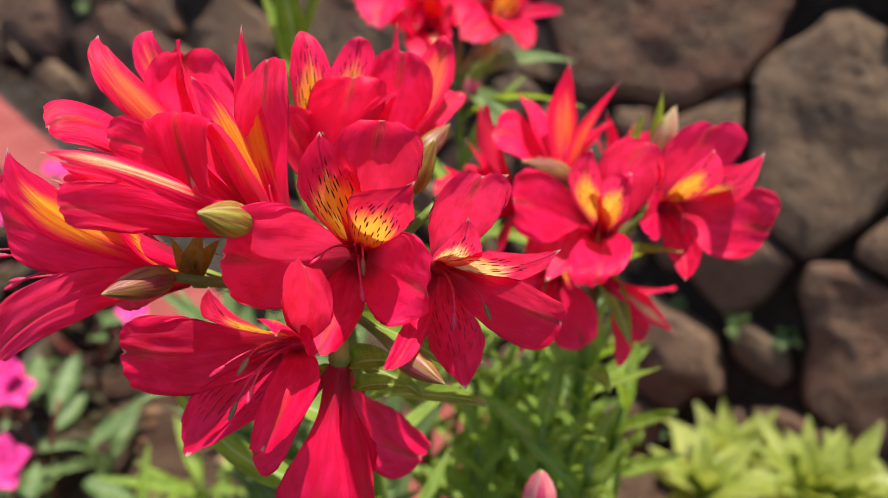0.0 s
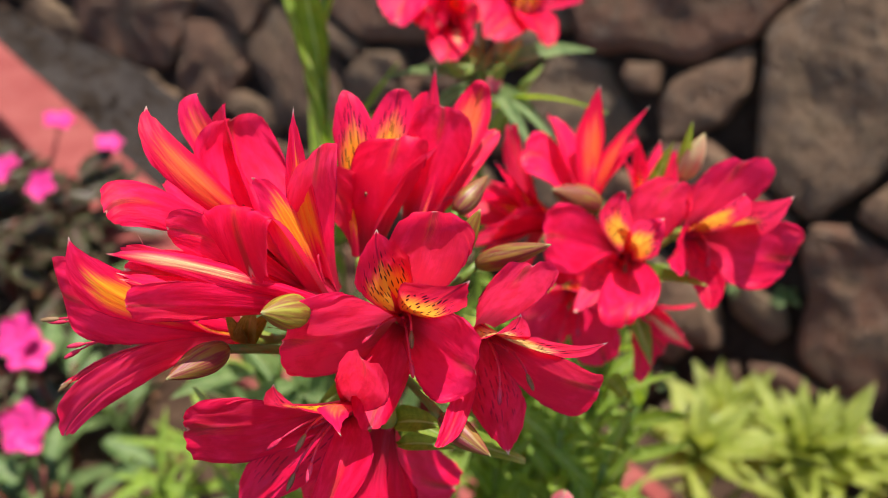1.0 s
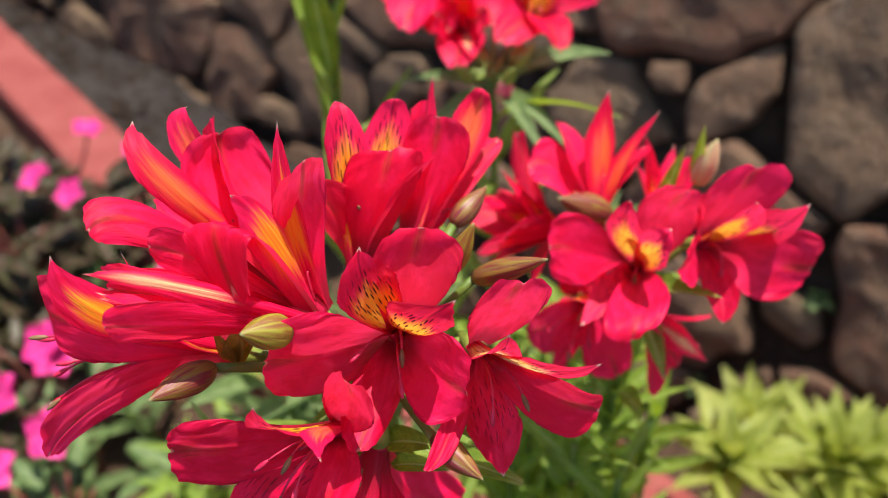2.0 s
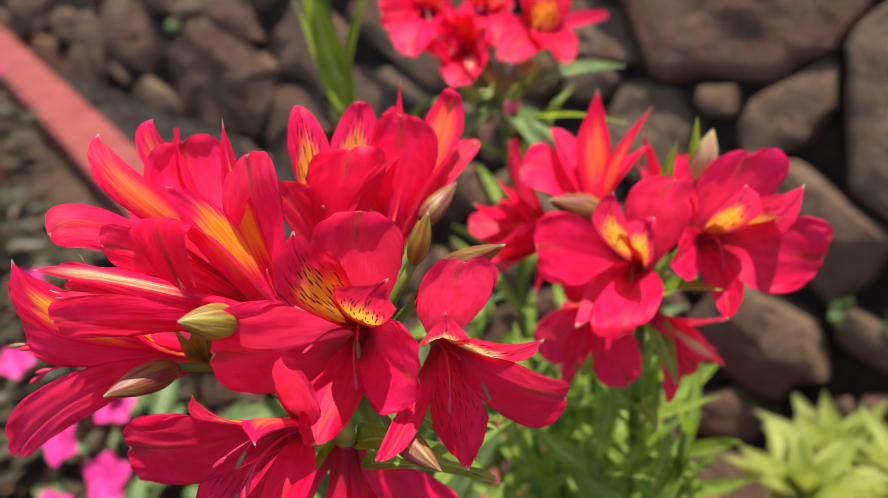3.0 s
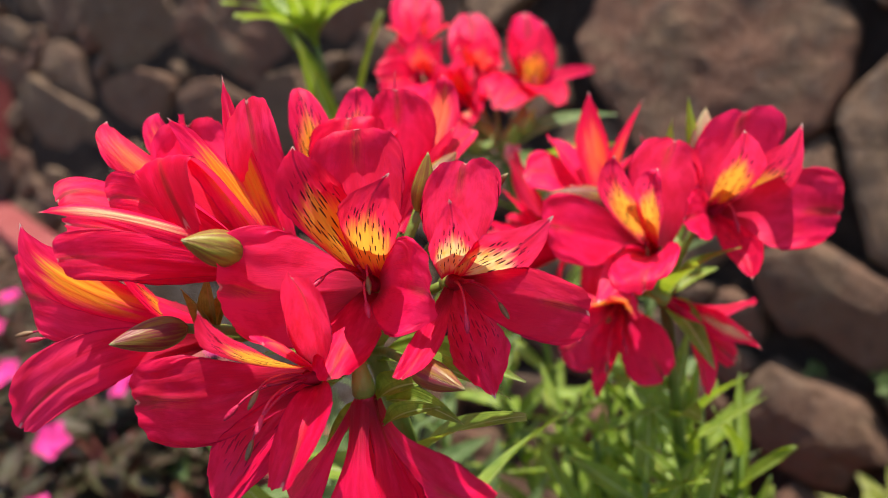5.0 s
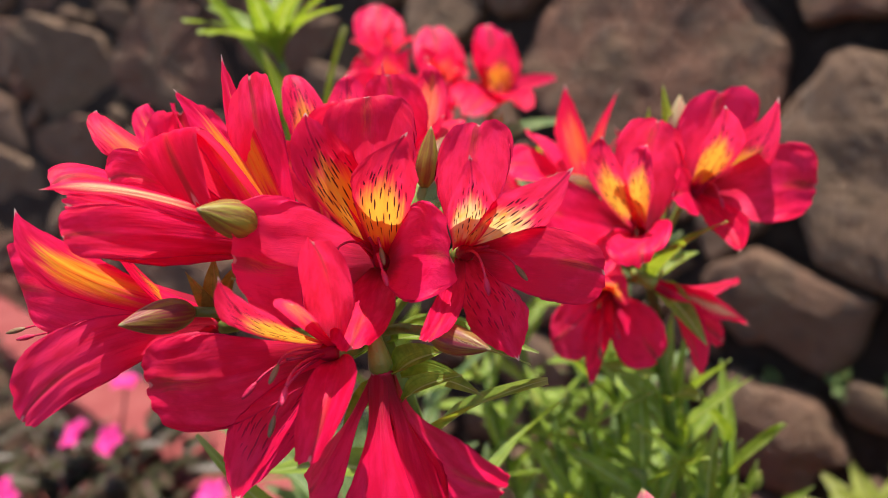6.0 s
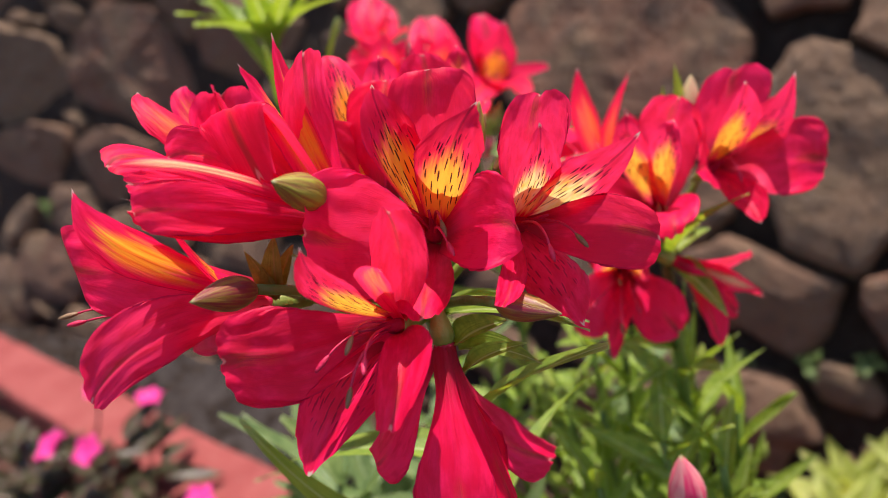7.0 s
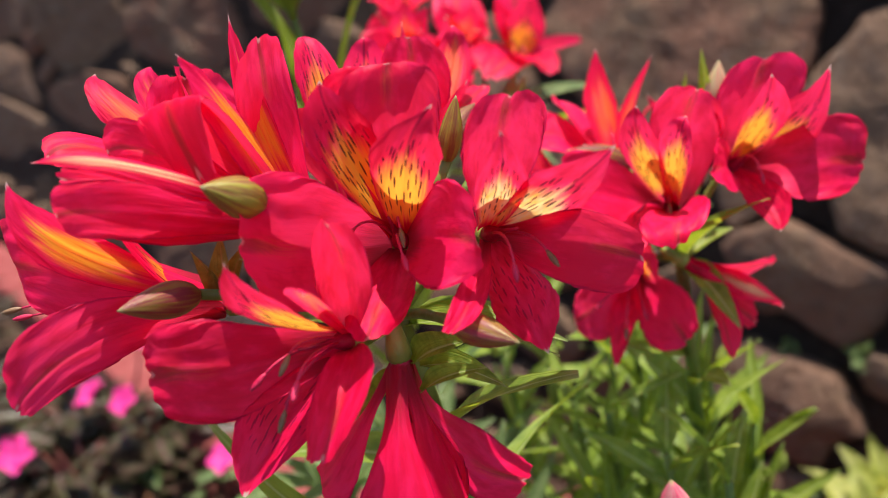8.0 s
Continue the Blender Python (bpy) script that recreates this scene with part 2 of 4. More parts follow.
def stone_material():
    g = Nodes("wall_stone")
    p = g.place()
    big = g.noise(8.0, 5.0, p, 0.6)
    patch = g.noise(19.0, 4.0, p, 0.6)
    mid = g.noise(45.0, 5.0, p, 0.65)
    fine = g.noise(190.0, 4.0, p, 0.7)
    col = g.mix(g.ramp(g.rand(), 0.0, 1.0), (0.207, 0.102, 0.062), (0.212, 0.137, 0.083))
    col = g.mix(g.math("MULTIPLY", g.ramp(big, 0.46, 0.66), 0.8), col, (0.223, 0.147, 0.085))
    col = g.mix(g.math("MULTIPLY", g.ramp(patch, 0.52, 0.70), 0.75), col, (0.122, 0.084, 0.059))
    col = g.mix(g.math("MULTIPLY", g.ramp(g.math("SUBTRACT", 1.0, patch), 0.56, 0.72), 0.50), col, (0.264, 0.201, 0.144))
    col = g.mix(g.math("MULTIPLY", g.ramp(mid, 0.52, 0.72), 0.65), col, (0.085, 0.061, 0.046))
    col = g.mix(g.math("MULTIPLY", g.ramp(fine, 0.55, 0.8), 0.40), col, (0.311, 0.235, 0.167))
    h = g.math("ADD", g.math("ADD", g.math("MULTIPLY", patch, 1.2), g.math("MULTIPLY", mid, 0.8)), g.math("MULTIPLY", fine, 0.3))
    return g.finish(col, 0.88, g.bump(h, 0.026, 1.0), 0.0, None, 0.25)


def soil_material(name, dark, light, scale=18.0, relief=0.02):
    g = Nodes(name)
    p = g.place()
    a = g.noise(scale * 0.25, 4.0, p)
    b = g.noise(scale * 2, 6.0, p, 0.7)
    c = g.noise(scale * 14, 4.0, p, 0.7)
    col = g.mix(g.ramp(g.math("ADD", g.math("MULTIPLY", a, 0.5), g.math("MULTIPLY", b, 0.5)), 0.35, 0.65), dark, light)
    col = g.mix(g.math("MULTIPLY", g.ramp(c, 0.52, 0.75), 0.5), col, tuple(min(1, k * 1.9) for k in light))
    return g.finish(col, 0.95, g.bump(g.math("ADD", b, g.math("MULTIPLY", c, 0.4)), relief, 1.0), 0.0, None, 0.15)


def painted_material():
    g = Nodes("red_painted_concrete")
    p = g.place()
    a = g.noise(9.0, 5.0, p, 0.65)
    b = g.noise(60.0, 5.0, p, 0.7)
    c = g.noise(300.0, 3.0, p, 0.7)
    col = g.mix(g.ramp(a, 0.35, 0.7), (0.23, 0.046, 0.040), (0.29, 0.074, 0.063))
    col = g.mix(g.math("MULTIPLY", g.ramp(b, 0.56, 0.70), 0.55), col, (0.30, 0.16, 0.12))
    col = g.mix(g.math("MULTIPLY", g.ramp(c, 0.60, 0.8), 0.4), col, (0.40, 0.21, 0.17))
    return g.finish(col, 0.85, g.bump(g.math("ADD", b, g.math("MULTIPLY", c, 0.4)), 0.004, 0.8), 0.0, None, 0.25)


M_STONE = stone_material()
M_EARTH = soil_material("dark_wall_earth", (0.028, 0.019, 0.014), (0.066, 0.046, 0.033))
M_SOIL = soil_material("bed_soil", (0.060, 0.032, 0.020), (0.15, 0.090, 0.058))
M_GRAVEL = soil_material("grey_gutter", (0.030, 0.023, 0.020), (0.068, 0.056, 0.050), 30.0, 0.012)
M_KERB = painted_material()


def litter_material():
    g = Nodes("dry_leaf")
    k = g.island()
    n = g.noise(60.0, 3.0, g.place())
    col = g.mix(g.ramp(k, 0.2, 0.9), (0.16, 0.075, 0.035), (0.42, 0.27, 0.14))
    col = g.mix(g.math("MULTIPLY", n, 0.4), col, (0.10, 0.05, 0.03))
    return g.finish(col, 0.8, g.bump(n, 0.001), 0.2, None, 0.2)


M_LITTER = litter_material()


# ---------------------------------------------------------------- mesh helpers
def mesh_of(name, verts, faces, uvs=None, smooth=True):
    me = bpy.data.meshes.new(name)
    me.from_pydata([tuple(v) for v in verts], [], faces)
    if uvs is not None:
        layer = me.uv_layers.new(name="UVMap")
        index = np.empty(len(me.loops), dtype=np.int32)
        me.loops.foreach_get("vertex_index", index)
        layer.data.foreach_set("uv", np.asarray(uvs, dtype=np.float32)[index].ravel())
    if smooth:
        me.polygons.foreach_set("use_smooth", np.ones(len(me.polygons), dtype=bool))
    me.update()
    return me


def part(name, me, material, parent, label="", at=None):
    """One mesh object under a thing or a part. Meshes are made in the thing's own space."""
    if me.materials:
        me.materials[0] = material
    else:
        me.materials.append(material)
    ob = new(name, me)
    ob.parent = parent
    if at is not None:
        ob.matrix_basis = at
    if label:
        tagged(ob, label)
    return ob


def thing(name, place, label, category, group="", kind=""):
    ob = new(name)
    ob.empty_display_size = 0.02
    ob.location = place
    return tagged(ob, label, category, group, kind)


def unit(v):
    v = np.asarray(v, dtype=float)
    n = np.linalg.norm(v)
    return v / n if n > 1e-9 else v


def sheet(P, N, thick, U, V):
    """A thin closed shell from a grid of points P (nu, nv, 3) with normals N."""
    nu, nv = P.shape[:2]
    if not thick:
        ids = np.arange(nu * nv).reshape(nu, nv)
        quads = np.stack([ids[:-1, :-1], ids[:-1, 1:], ids[1:, 1:], ids[1:, :-1]], -1).reshape(-1, 4)
        return P.reshape(-1, 3), [tuple(int(i) for i in q) for q in quads], np.stack([V, U], -1).reshape(-1, 2)
    front = (P + N * thick / 2).reshape(-1, 3)
    back = (P - N * thick / 2).reshape(-1, 3)
    verts = np.vstack([front, back])
    uv = np.stack([V, U], -1).reshape(-1, 2)
    uvs = np.vstack([uv, uv])
    k = nu * nv
    faces = []
    for i in range(nu - 1):
        for j in range(nv - 1):
            a, b, c, d = i * nv + j, i * nv + j + 1, (i + 1) * nv + j + 1, (i + 1) * nv + j
            faces.append((a, b, c, d))
            faces.append((k + d, k + c, k + b, k + a))
    rim = [(i, 0) for i in range(nu)] + [(nu - 1, j) for j in range(1, nv)] + [(i, nv - 1) for i in range(nu - 2, -1, -1)] + [(0, j) for j in range(nv - 2, 0, -1)]
    ids = [i * nv + j for i, j in rim]
    for a, b in zip(ids, ids[1:] + ids[:1]):
        faces.append((b, a, k + a, k + b))
    return verts, faces, uvs


def grid_normals(P):
    du = np.gradient(P, axis=0)
    dv = np.gradient(P, axis=1)
    n = np.cross(du, dv)
    return n / np.maximum(np.linalg.norm(n, axis=2, keepdims=True), 1e-12)


def smoothstep(a, b, x):
    t = np.clip((x - a) / (b - a), 0, 1)
    return t * t * (3 - 2 * t)


def blade(base, start, tip, width, profile, face, cup=0.2, ruffle=0.0, twist=0.0, bow=0.5, crease=0.0, droop=0.0, nu=18, nv=9, thick=0.0004, seed=0, origin=(0, 0, 0)):
    """A leaf or petal: a curved spine from base, setting out along start, to tip; face: the way its upper side looks."""
    rng = np.random.default_rng(seed)
    base, tip = np.asarray(base, float), np.asarray(tip, float)
    start, face = unit(start), unit(face)
    L = np.linalg.norm(tip - base)
    c = base + start * L * bow
    u = np.linspace(0, 1, nu) ** 0.9
    v = np.linspace(-1, 1, nv)
    spine = ((1 - u) ** 2)[:, None] * base + (2 * u * (1 - u))[:, None] * c + (u ** 2)[:, None] * tip
    spine = spine - np.outer(np.sin(np.pi * np.clip(u * 1.15 - 0.15, 0, 1)) * droop * L, (0, 0, 1))
    T = np.gradient(spine, axis=0)
    T /= np.linalg.norm(T, axis=1, keepdims=True)
    side0 = np.cross(tip - base, face)
    if np.linalg.norm(side0) < 1e-6:
        side0 = np.cross(tip - base, (0.3, 0.9, 0.1))
    side0 = unit(side0)
    P = np.zeros((nu, nv, 3))
    ph = rng.uniform(0, 6.28, 4)
    for i in range(nu):
        t = T[i]
        s = unit(side0 - t * np.dot(side0, t))
        n = np.cross(s, t)
        a = radians(twist) * (0.3 + 0.7 * u[i])
        s, n = s * math.cos(a) + n * math.sin(a), n * math.cos(a) - s * math.sin(a)
        w = width / 2 * profile(u[i])
        jag = 1 + (0.014 * math.sin(u[i] * 47 + ph[0]) + 0.020 * rng.uniform(-1, 1)) * smoothstep(0.35, 0.7, u[i])
        drift = 0.10 * width * smoothstep(0.2, 1.0, u[i]) * (math.sin(ph[3] + 2.2 * u[i]) * v + 0.5 * math.cos(ph[2]) * (v ** 2 - 0.4))
        wave = drift + ruffle * width * smoothstep(0.25, 0.9, u[i]) * (np.sin(v * 4.2 + ph[1] + u[i] * 2) * np.abs(v) ** 1.5 + 0.6 * np.sin(v * 9 + u[i] * 14 + ph[2]) * np.abs(v) ** 3)
        curl = cup * w * v ** 2 * (1 - 1.0 * u[i]) * 1.6 + cup * 0.25 * w * v ** 2
        groove = -crease * width * np.exp(-(v / 0.16) ** 2) * smoothstep(0, 0.3, u[i]) * (1 - smoothstep(0.85, 1, u[i]))
        P[i] = spine[i] + np.outer(v * w * jag, s) + np.outer(wave + curl + groove, n)
    P = P - np.asarray(origin, float)
    return sheet(P, -grid_normals(P), thick, np.repeat(u[:, None], nv, 1), np.repeat((v * 0.5 + 0.5)[None, :], nu, 0))


# outline power, notch (minus: a drawn-out point), ruffle, midrib crease, claw breadth, hollow
TEPAL_SHAPE = {"outer": (2.1, 0.020, 0.084, 0.020, 0.30, 0.16), "heart": (2.2, 0.085, 0.045, 0.030, 0.30, 0.14), "spoon": (2.1, 0.022, 0.070, 0.030, 0.26, 0.30),
               "inner": (1.40, -0.050, 0.030, 0.025, 0.34, 0.22), "cream": (1.50, -0.042, 0.028, 0.025, 0.34, 0.22), "lower": (1.6, -0.035, 0.030, 0.025, 0.34, 0.26),
               "golden": (1.45, -0.055, 0.030, 0.022, 0.34, 0.22), "faint": (1.30, -0.060, 0.030, 0.022, 0.34, 0.22), "striped": (1.40, -0.04, 0.008, 0.015, 0.40, 0.50)}


def tepal_sheet(base, tip, left, right, mid, kind, face, seed, origin, nu=34, nv=31):
    """One tepal: a spine from base through mid to tip, as broad as left to right where it is widest, with a scalloped rim."""
    rng = np.random.default_rng(seed)
    power, notch, ruffle, crease, claw, hollow = TEPAL_SHAPE[kind]
    d = tip - base
    share = float(np.dot((left + right) / 2 - base, d) / np.dot(d, d))
    um = 0.56
    if mid is None:
        slip = d * max(0.0, share - 0.84)
        left, right = left - slip, right - slip
    half = (right - left) / 2
    W = 2 * np.linalg.norm(half)
    n = unit(np.cross(half, tip - base))
    if np.dot(n, face) < 0:
        n = -n
    if mid is None:
        mid = (left + right) / 2 - n * hollow * W / 2
    rise = (left + right) / 2 - mid
    rise = rise * min(1.0, 0.38 * W / max(1e-6, np.linalg.norm(rise)))
    ctrl = (mid - (1 - um) ** 2 * base - um ** 2 * tip) / (2 * um * (1 - um))
    q = (np.linspace(0, 1, nu) ** 0.85)[:, None]
    lin = np.linspace(-1, 1, nv)
    v = (0.55 * np.sin(lin * math.pi / 2) + 0.45 * lin)[None, :]
    av = np.abs(v)
    ph = rng.uniform(0, 6.28, 8)
    rim = (1 - av ** power) ** (1 / power if power > 1.8 else 1.0)
    reach = um + (1 - um) * rim
    reach = reach * (1 - notch * np.exp(-(v / (0.14 if notch > 0.04 else 0.07)) ** 2))
    scallop = 0.008 * np.sin(v * 9 + ph[0]) + 0.007 * np.sin(v * 21 + ph[1]) + rng.uniform(-0.008, 0.008, (1, nv))
    reach = reach * (1 + scallop * smoothstep(0.0, 0.25, 1 - av))
    u = q * reach
    w = claw + (1 - claw) * smoothstep(0.12 if kind == "spoon" else -0.10, um * 0.96, u)
    jag = 1 + smoothstep(0.35, 0.8, q) * (0.016 * np.sin(q * 33 + ph[2] + v) + rng.uniform(-0.017, 0.017, (nu, 1)))
    U = u[..., None]
    P = (1 - U) ** 2 * base + 2 * U * (1 - U) * ctrl + U ** 2 * tip
    P = P + (w * v * jag)[..., None] * half + (w * v ** 2)[..., None] * rise
    spread = smoothstep(0.3, 1.0, u)
    edge = 1 - (1 - av) * (1.35 - 0.35 * q)
    edge = np.clip(np.maximum(edge, (q - 0.6) * 2.0), 0, 1)
    wave = np.sin(5.5 * q + 3.4 * v + ph[3]) + 0.7 * np.sin(11 * q - 6.5 * v + ph[4]) + 0.35 * np.sin(17 * v + 9 * q + ph[5])
    swell = 0.30 * np.sin(4.2 * v + ph[6] + 1.5 * q) * (1 - 0.5 * av)
    lift = ruffle * W * spread * (wave * edge ** 1.6 * 0.62 + swell)
    lift = lift - crease * W * np.exp(-(v / 0.10) ** 2) * smoothstep(0, 0.3, q) * (1 - smoothstep(0.85, 1, q))
    pleat = np.sin(v * (13 + 3 * math.sin(ph[7])) + 1.3 * np.sin(3.1 * q + ph[2]) + ph[6]) * (0.4 + 0.6 * np.sin(4.4 * q + 2.2 * v + ph[5]) ** 2)
    lift = lift + 0.006 * W * pleat * smoothstep(0.25, 0.6, q)
    lift = lift + 0.35 * w * W * 0.5 * v ** 2 * (1 - smoothstep(0.0, um, u))
    P = P + lift[..., None] * n - np.asarray(origin, float)
    return sheet(P, n, 0.0, np.repeat(q, nv, 1), np.repeat(v * 0.5 + 0.5, nu, 0))


def lance_profile(u):
    return max(0.03, (0.25 + 0.75 * smoothstep(0.0, 0.35, u)) * (max(0.0, 1 - (max(0.0, u - 0.35) / 0.65) ** 1.8)) ** 0.9)


def oval_profile(u):
    return max(0.03, math.sin(math.pi * min(1.0, 0.06 + u * 0.94)) ** 0.75)


def tube(points, radii, sides=8):
    """A swept tube through points with a radius at each."""
    pts = np.asarray(points, float)
    T = np.gradient(pts, axis=0)
    T /= np.maximum(np.linalg.norm(T, axis=1, keepdims=True), 1e-9)
    ref = np.array((0.37, 0.91, 0.17)) if abs(T[0][1]) < 0.8 else np.array((0.9, 0.1, 0.2))
    verts, faces, uvs = [], [], []
    for i, (p, t, r) in enumerate(zip(pts, T, radii)):
        a = unit(np.cross(t, ref))
        b = np.cross(t, a)
        for k in range(sides):
            g = 2 * math.pi * k / sides
            verts.append(p + r * (a * math.cos(g) + b * math.sin(g)))
            uvs.append((k / sides, i / (len(pts) - 1)))
    for i in range(len(pts) - 1):
        for k in range(sides):
            m = (k + 1) % sides
            faces.append((i * sides + k, i * sides + m, (i + 1) * sides + m, (i + 1) * sides + k))
    faces.append(tuple(range(sides - 1, -1, -1)))
    faces.append(tuple((len(pts) - 1) * sides + k for k in range(sides)))
    return verts, faces, uvs


def merge(*pieces):
    verts, faces, uvs = [], [], []
    for v, f, w in pieces:
        k = len(verts)
        verts.extend(v)
        faces.extend([tuple(i + k for i in face) for face in f])
        uvs.extend(w)
    return verts, faces, uvs


def bezier(a, b, c, n=10):
    t = np.linspace(0, 1, n)[:, None]
    return (1 - t) ** 2 * np.asarray(a, float) + 2 * t * (1 - t) * np.asarray(b, float) + t ** 2 * np.asarray(c, float)


def bezier3(a, b, c, d, n=14):
    t = np.linspace(0, 1, n)[:, None]
    a, b, c, d = (np.asarray(k, float) for k in (a, b, c, d))
    return (1 - t) ** 3 * a + 3 * t * (1 - t) ** 2 * b + 3 * t ** 2 * (1 - t) * c + t ** 3 * d


# ---------------------------------------------------------------- setting: ground, kerb, gutter, wall
BED = 0.29  # the bed is raised behind its kerb; a lower drain runs between kerb and wall
ALONG = np.array((-0.788, 0.6157, 0.0))
BACK = np.array((0.6157, 0.788, 0.0))
WALL_FOOT = np.array((0.45, 0.82, 0.0))
BATTER = radians(20)
WALL_UP = BACK * math.sin(BATTER) + np.array((0, 0, math.cos(BATTER)))
WALL_OUT = -BACK * math.cos(BATTER) + np.array((0, 0, math.sin(BATTER)))
KERB_BACK = np.array((0.0, 0.57, 0.0))
KERB_ALONG = np.array((-0.676, 0.737, 0.0))
KERB_OUT = np.array((0.737, 0.676, 0.0))


def ground_z(x, y):
    d = (x - KERB_BACK[0]) * KERB_OUT[0] + (y - KERB_BACK[1]) * KERB_OUT[1]
    return BED if d < -0.06 else 0.0


def on_wall(s, h, out=0.0):
    return WALL_FOOT + ALONG * s + WALL_UP * h + WALL_OUT * out


def build_ground():
    n = 190
    xs = np.linspace(-2.6, 1.2, n)
    ys = np.linspace(-0.4, 3.6, n)
    verts, faces = [], []
    for y in ys:
        for x in xs:
            z = 0.030 * noise.noise((x * 3, y * 3, 0)) + 0.016 * noise.noise((x * 14, y * 14, 2)) + 0.007 * noise.noise((x * 45, y * 45, 5))
            verts.append((x, y, z - 0.01 + ground_z(x, y)))
    for j in range(n - 1):
        for i in range(n - 1):
            faces.append((j * n + i, j * n + i + 1, (j + 1) * n + i + 1, (j + 1) * n + i))
    # the same sheet goes on to the horizon
    ring = [j for j in range(n)] + [j * n + n - 1 for j in range(1, n)] + [(n - 1) * n + i for i in range(n - 2, -1, -1)] + [j * n for j in range(n - 2, 0, -1)]
    k = len(verts)
    for i in ring:
        x, y, _ = verts[i]
        d = unit((x + 0.7, y - 1.8, 0))
        verts.append((d[0] * 400, d[1] * 400, -0.02 + verts[i][2]))
    m = len(ring)
    for i in range(m):
        faces.append((ring[i], k + i, k + (i + 1) % m, ring[(i + 1) % m]))
    ob = new("ground", mesh_of("ground", verts, faces))
    ob.data.materials.append(M_SOIL)
    tagged(ob, "dark brown garden bed soil, dry and crumbly", "ground", kind="structure")


def strip(name, a, b, z0, z1, s0, s1, material, label, category, bevel=0.012, seg=60, rough=0.003):
    """A long bar beside the wall: a and b are its distances from the kerb's back edge towards the wall."""
    verts, faces = [], []
    ring = [(a, z0), (a, z1 - bevel), (a + bevel * 0.3, z1 - bevel * 0.3), (a + bevel, z1), (b - bevel, z1), (b - bevel * 0.3, z1 - bevel * 0.3), (b, z1 - bevel), (b, z0)]
    for i in range(seg + 1):
        s = s0 + (s1 - s0) * i / seg
        for d, z in ring:
            p = KERB_BACK + KERB_ALONG * s + KERB_OUT * d
            wob = rough * noise.noise((s * 9, d * 20, z * 30))
            verts.append((p[0] + wob, p[1] + wob, z + (wob if z > z0 else 0)))
    k = len(ring)
    for i in range(seg):
        for j in range(k):
            m = (j + 1) % k
            faces.append((i * k + j, i * k + m, (i + 1) * k + m, (i + 1) * k + j))
    faces.append(tuple(range(k)))
    faces.append(tuple(seg * k + j for j in range(k - 1, -1, -1)))
    me = mesh_of(name, verts, faces, smooth=False)
    bm = bmesh.new()
    bm.from_mesh(me)
    bmesh.ops.recalc_face_normals(bm, faces=bm.faces)
    bm.to_mesh(me)
    bm.free()
    ob = new(name, me)
    me.materials.append(material)
    return tagged(ob, label, category, kind="structure")


def clip_cell(poly, p, q):
    """Keep the part of poly on the near side of the line p.x = q (p: normal, q: offset)."""
    out = []
    for i in range(len(poly)):
        a, b = poly[i], poly[(i + 1) % len(poly)]
        da, db = a[0] * p[0] + a[1] * p[1] - q, b[0] * p[0] + b[1] * p[1] - q
        if da <= 0:
            out.append(a)
        if da * db < 0:
            t = da / (da - db)
            out.append((a[0] + (b[0] - a[0]) * t, a[1] + (b[1] - a[1]) * t))
    return out


# stones of the wall: distance along it, height up its slope, half length, half breadth, slant in degrees
STONES_NEAR = [(.37, .80, .27, .195, 14), (.205, .585, .090, .050, -58), (.03, .645, .190, .125, 72), (.135, .412, .118, .074, 24), (.155, .215, .122, .084, 24), (.012, .280, .066, .040, 13),
               (-.125, .325, .145, .085, 66), (.18, .062, .075, .048, -30), (.03, .135, .052, .038, -40), (.41, .50, .120, .082, 14), (.57, .655, .098, .052, 6)]
STONES_FAR = [(1.90, .73, .19, .10, 0), (2.38, .80, .30, .09, 7), (3.07, .70, .45, .16, 14), (2.18, .60, .21, .072, 0), (1.54, .70, .16, .115, -10), (2.40, 1.06, .32, .16, 12), (1.79, 1.0, .31, .15, 12),
              (1.56, 1.13, .09, .07, 40), (1.28, .98, .20, .09, 14), (1.16, .865, .10, .045, 20), (1.78, .36, .26, .14, -10), (1.40, .30, .12, .10, -20), (2.30, .42, .23, .10, 0), (1.36, .52, .13, .09, 10), (2.62, .30, .16, .12, 0), (1.10, .36, .15, .11, 20)]


def reach_of(stone, n):
    """How far a stone reaches from its middle in the direction n."""
    _, _, a, b, slant = stone
    c, d = math.cos(radians(slant)), math.sin(radians(slant))
    return math.hypot(a * (n[0] * c + n[1] * d), b * (n[1] * c - n[0] * d))


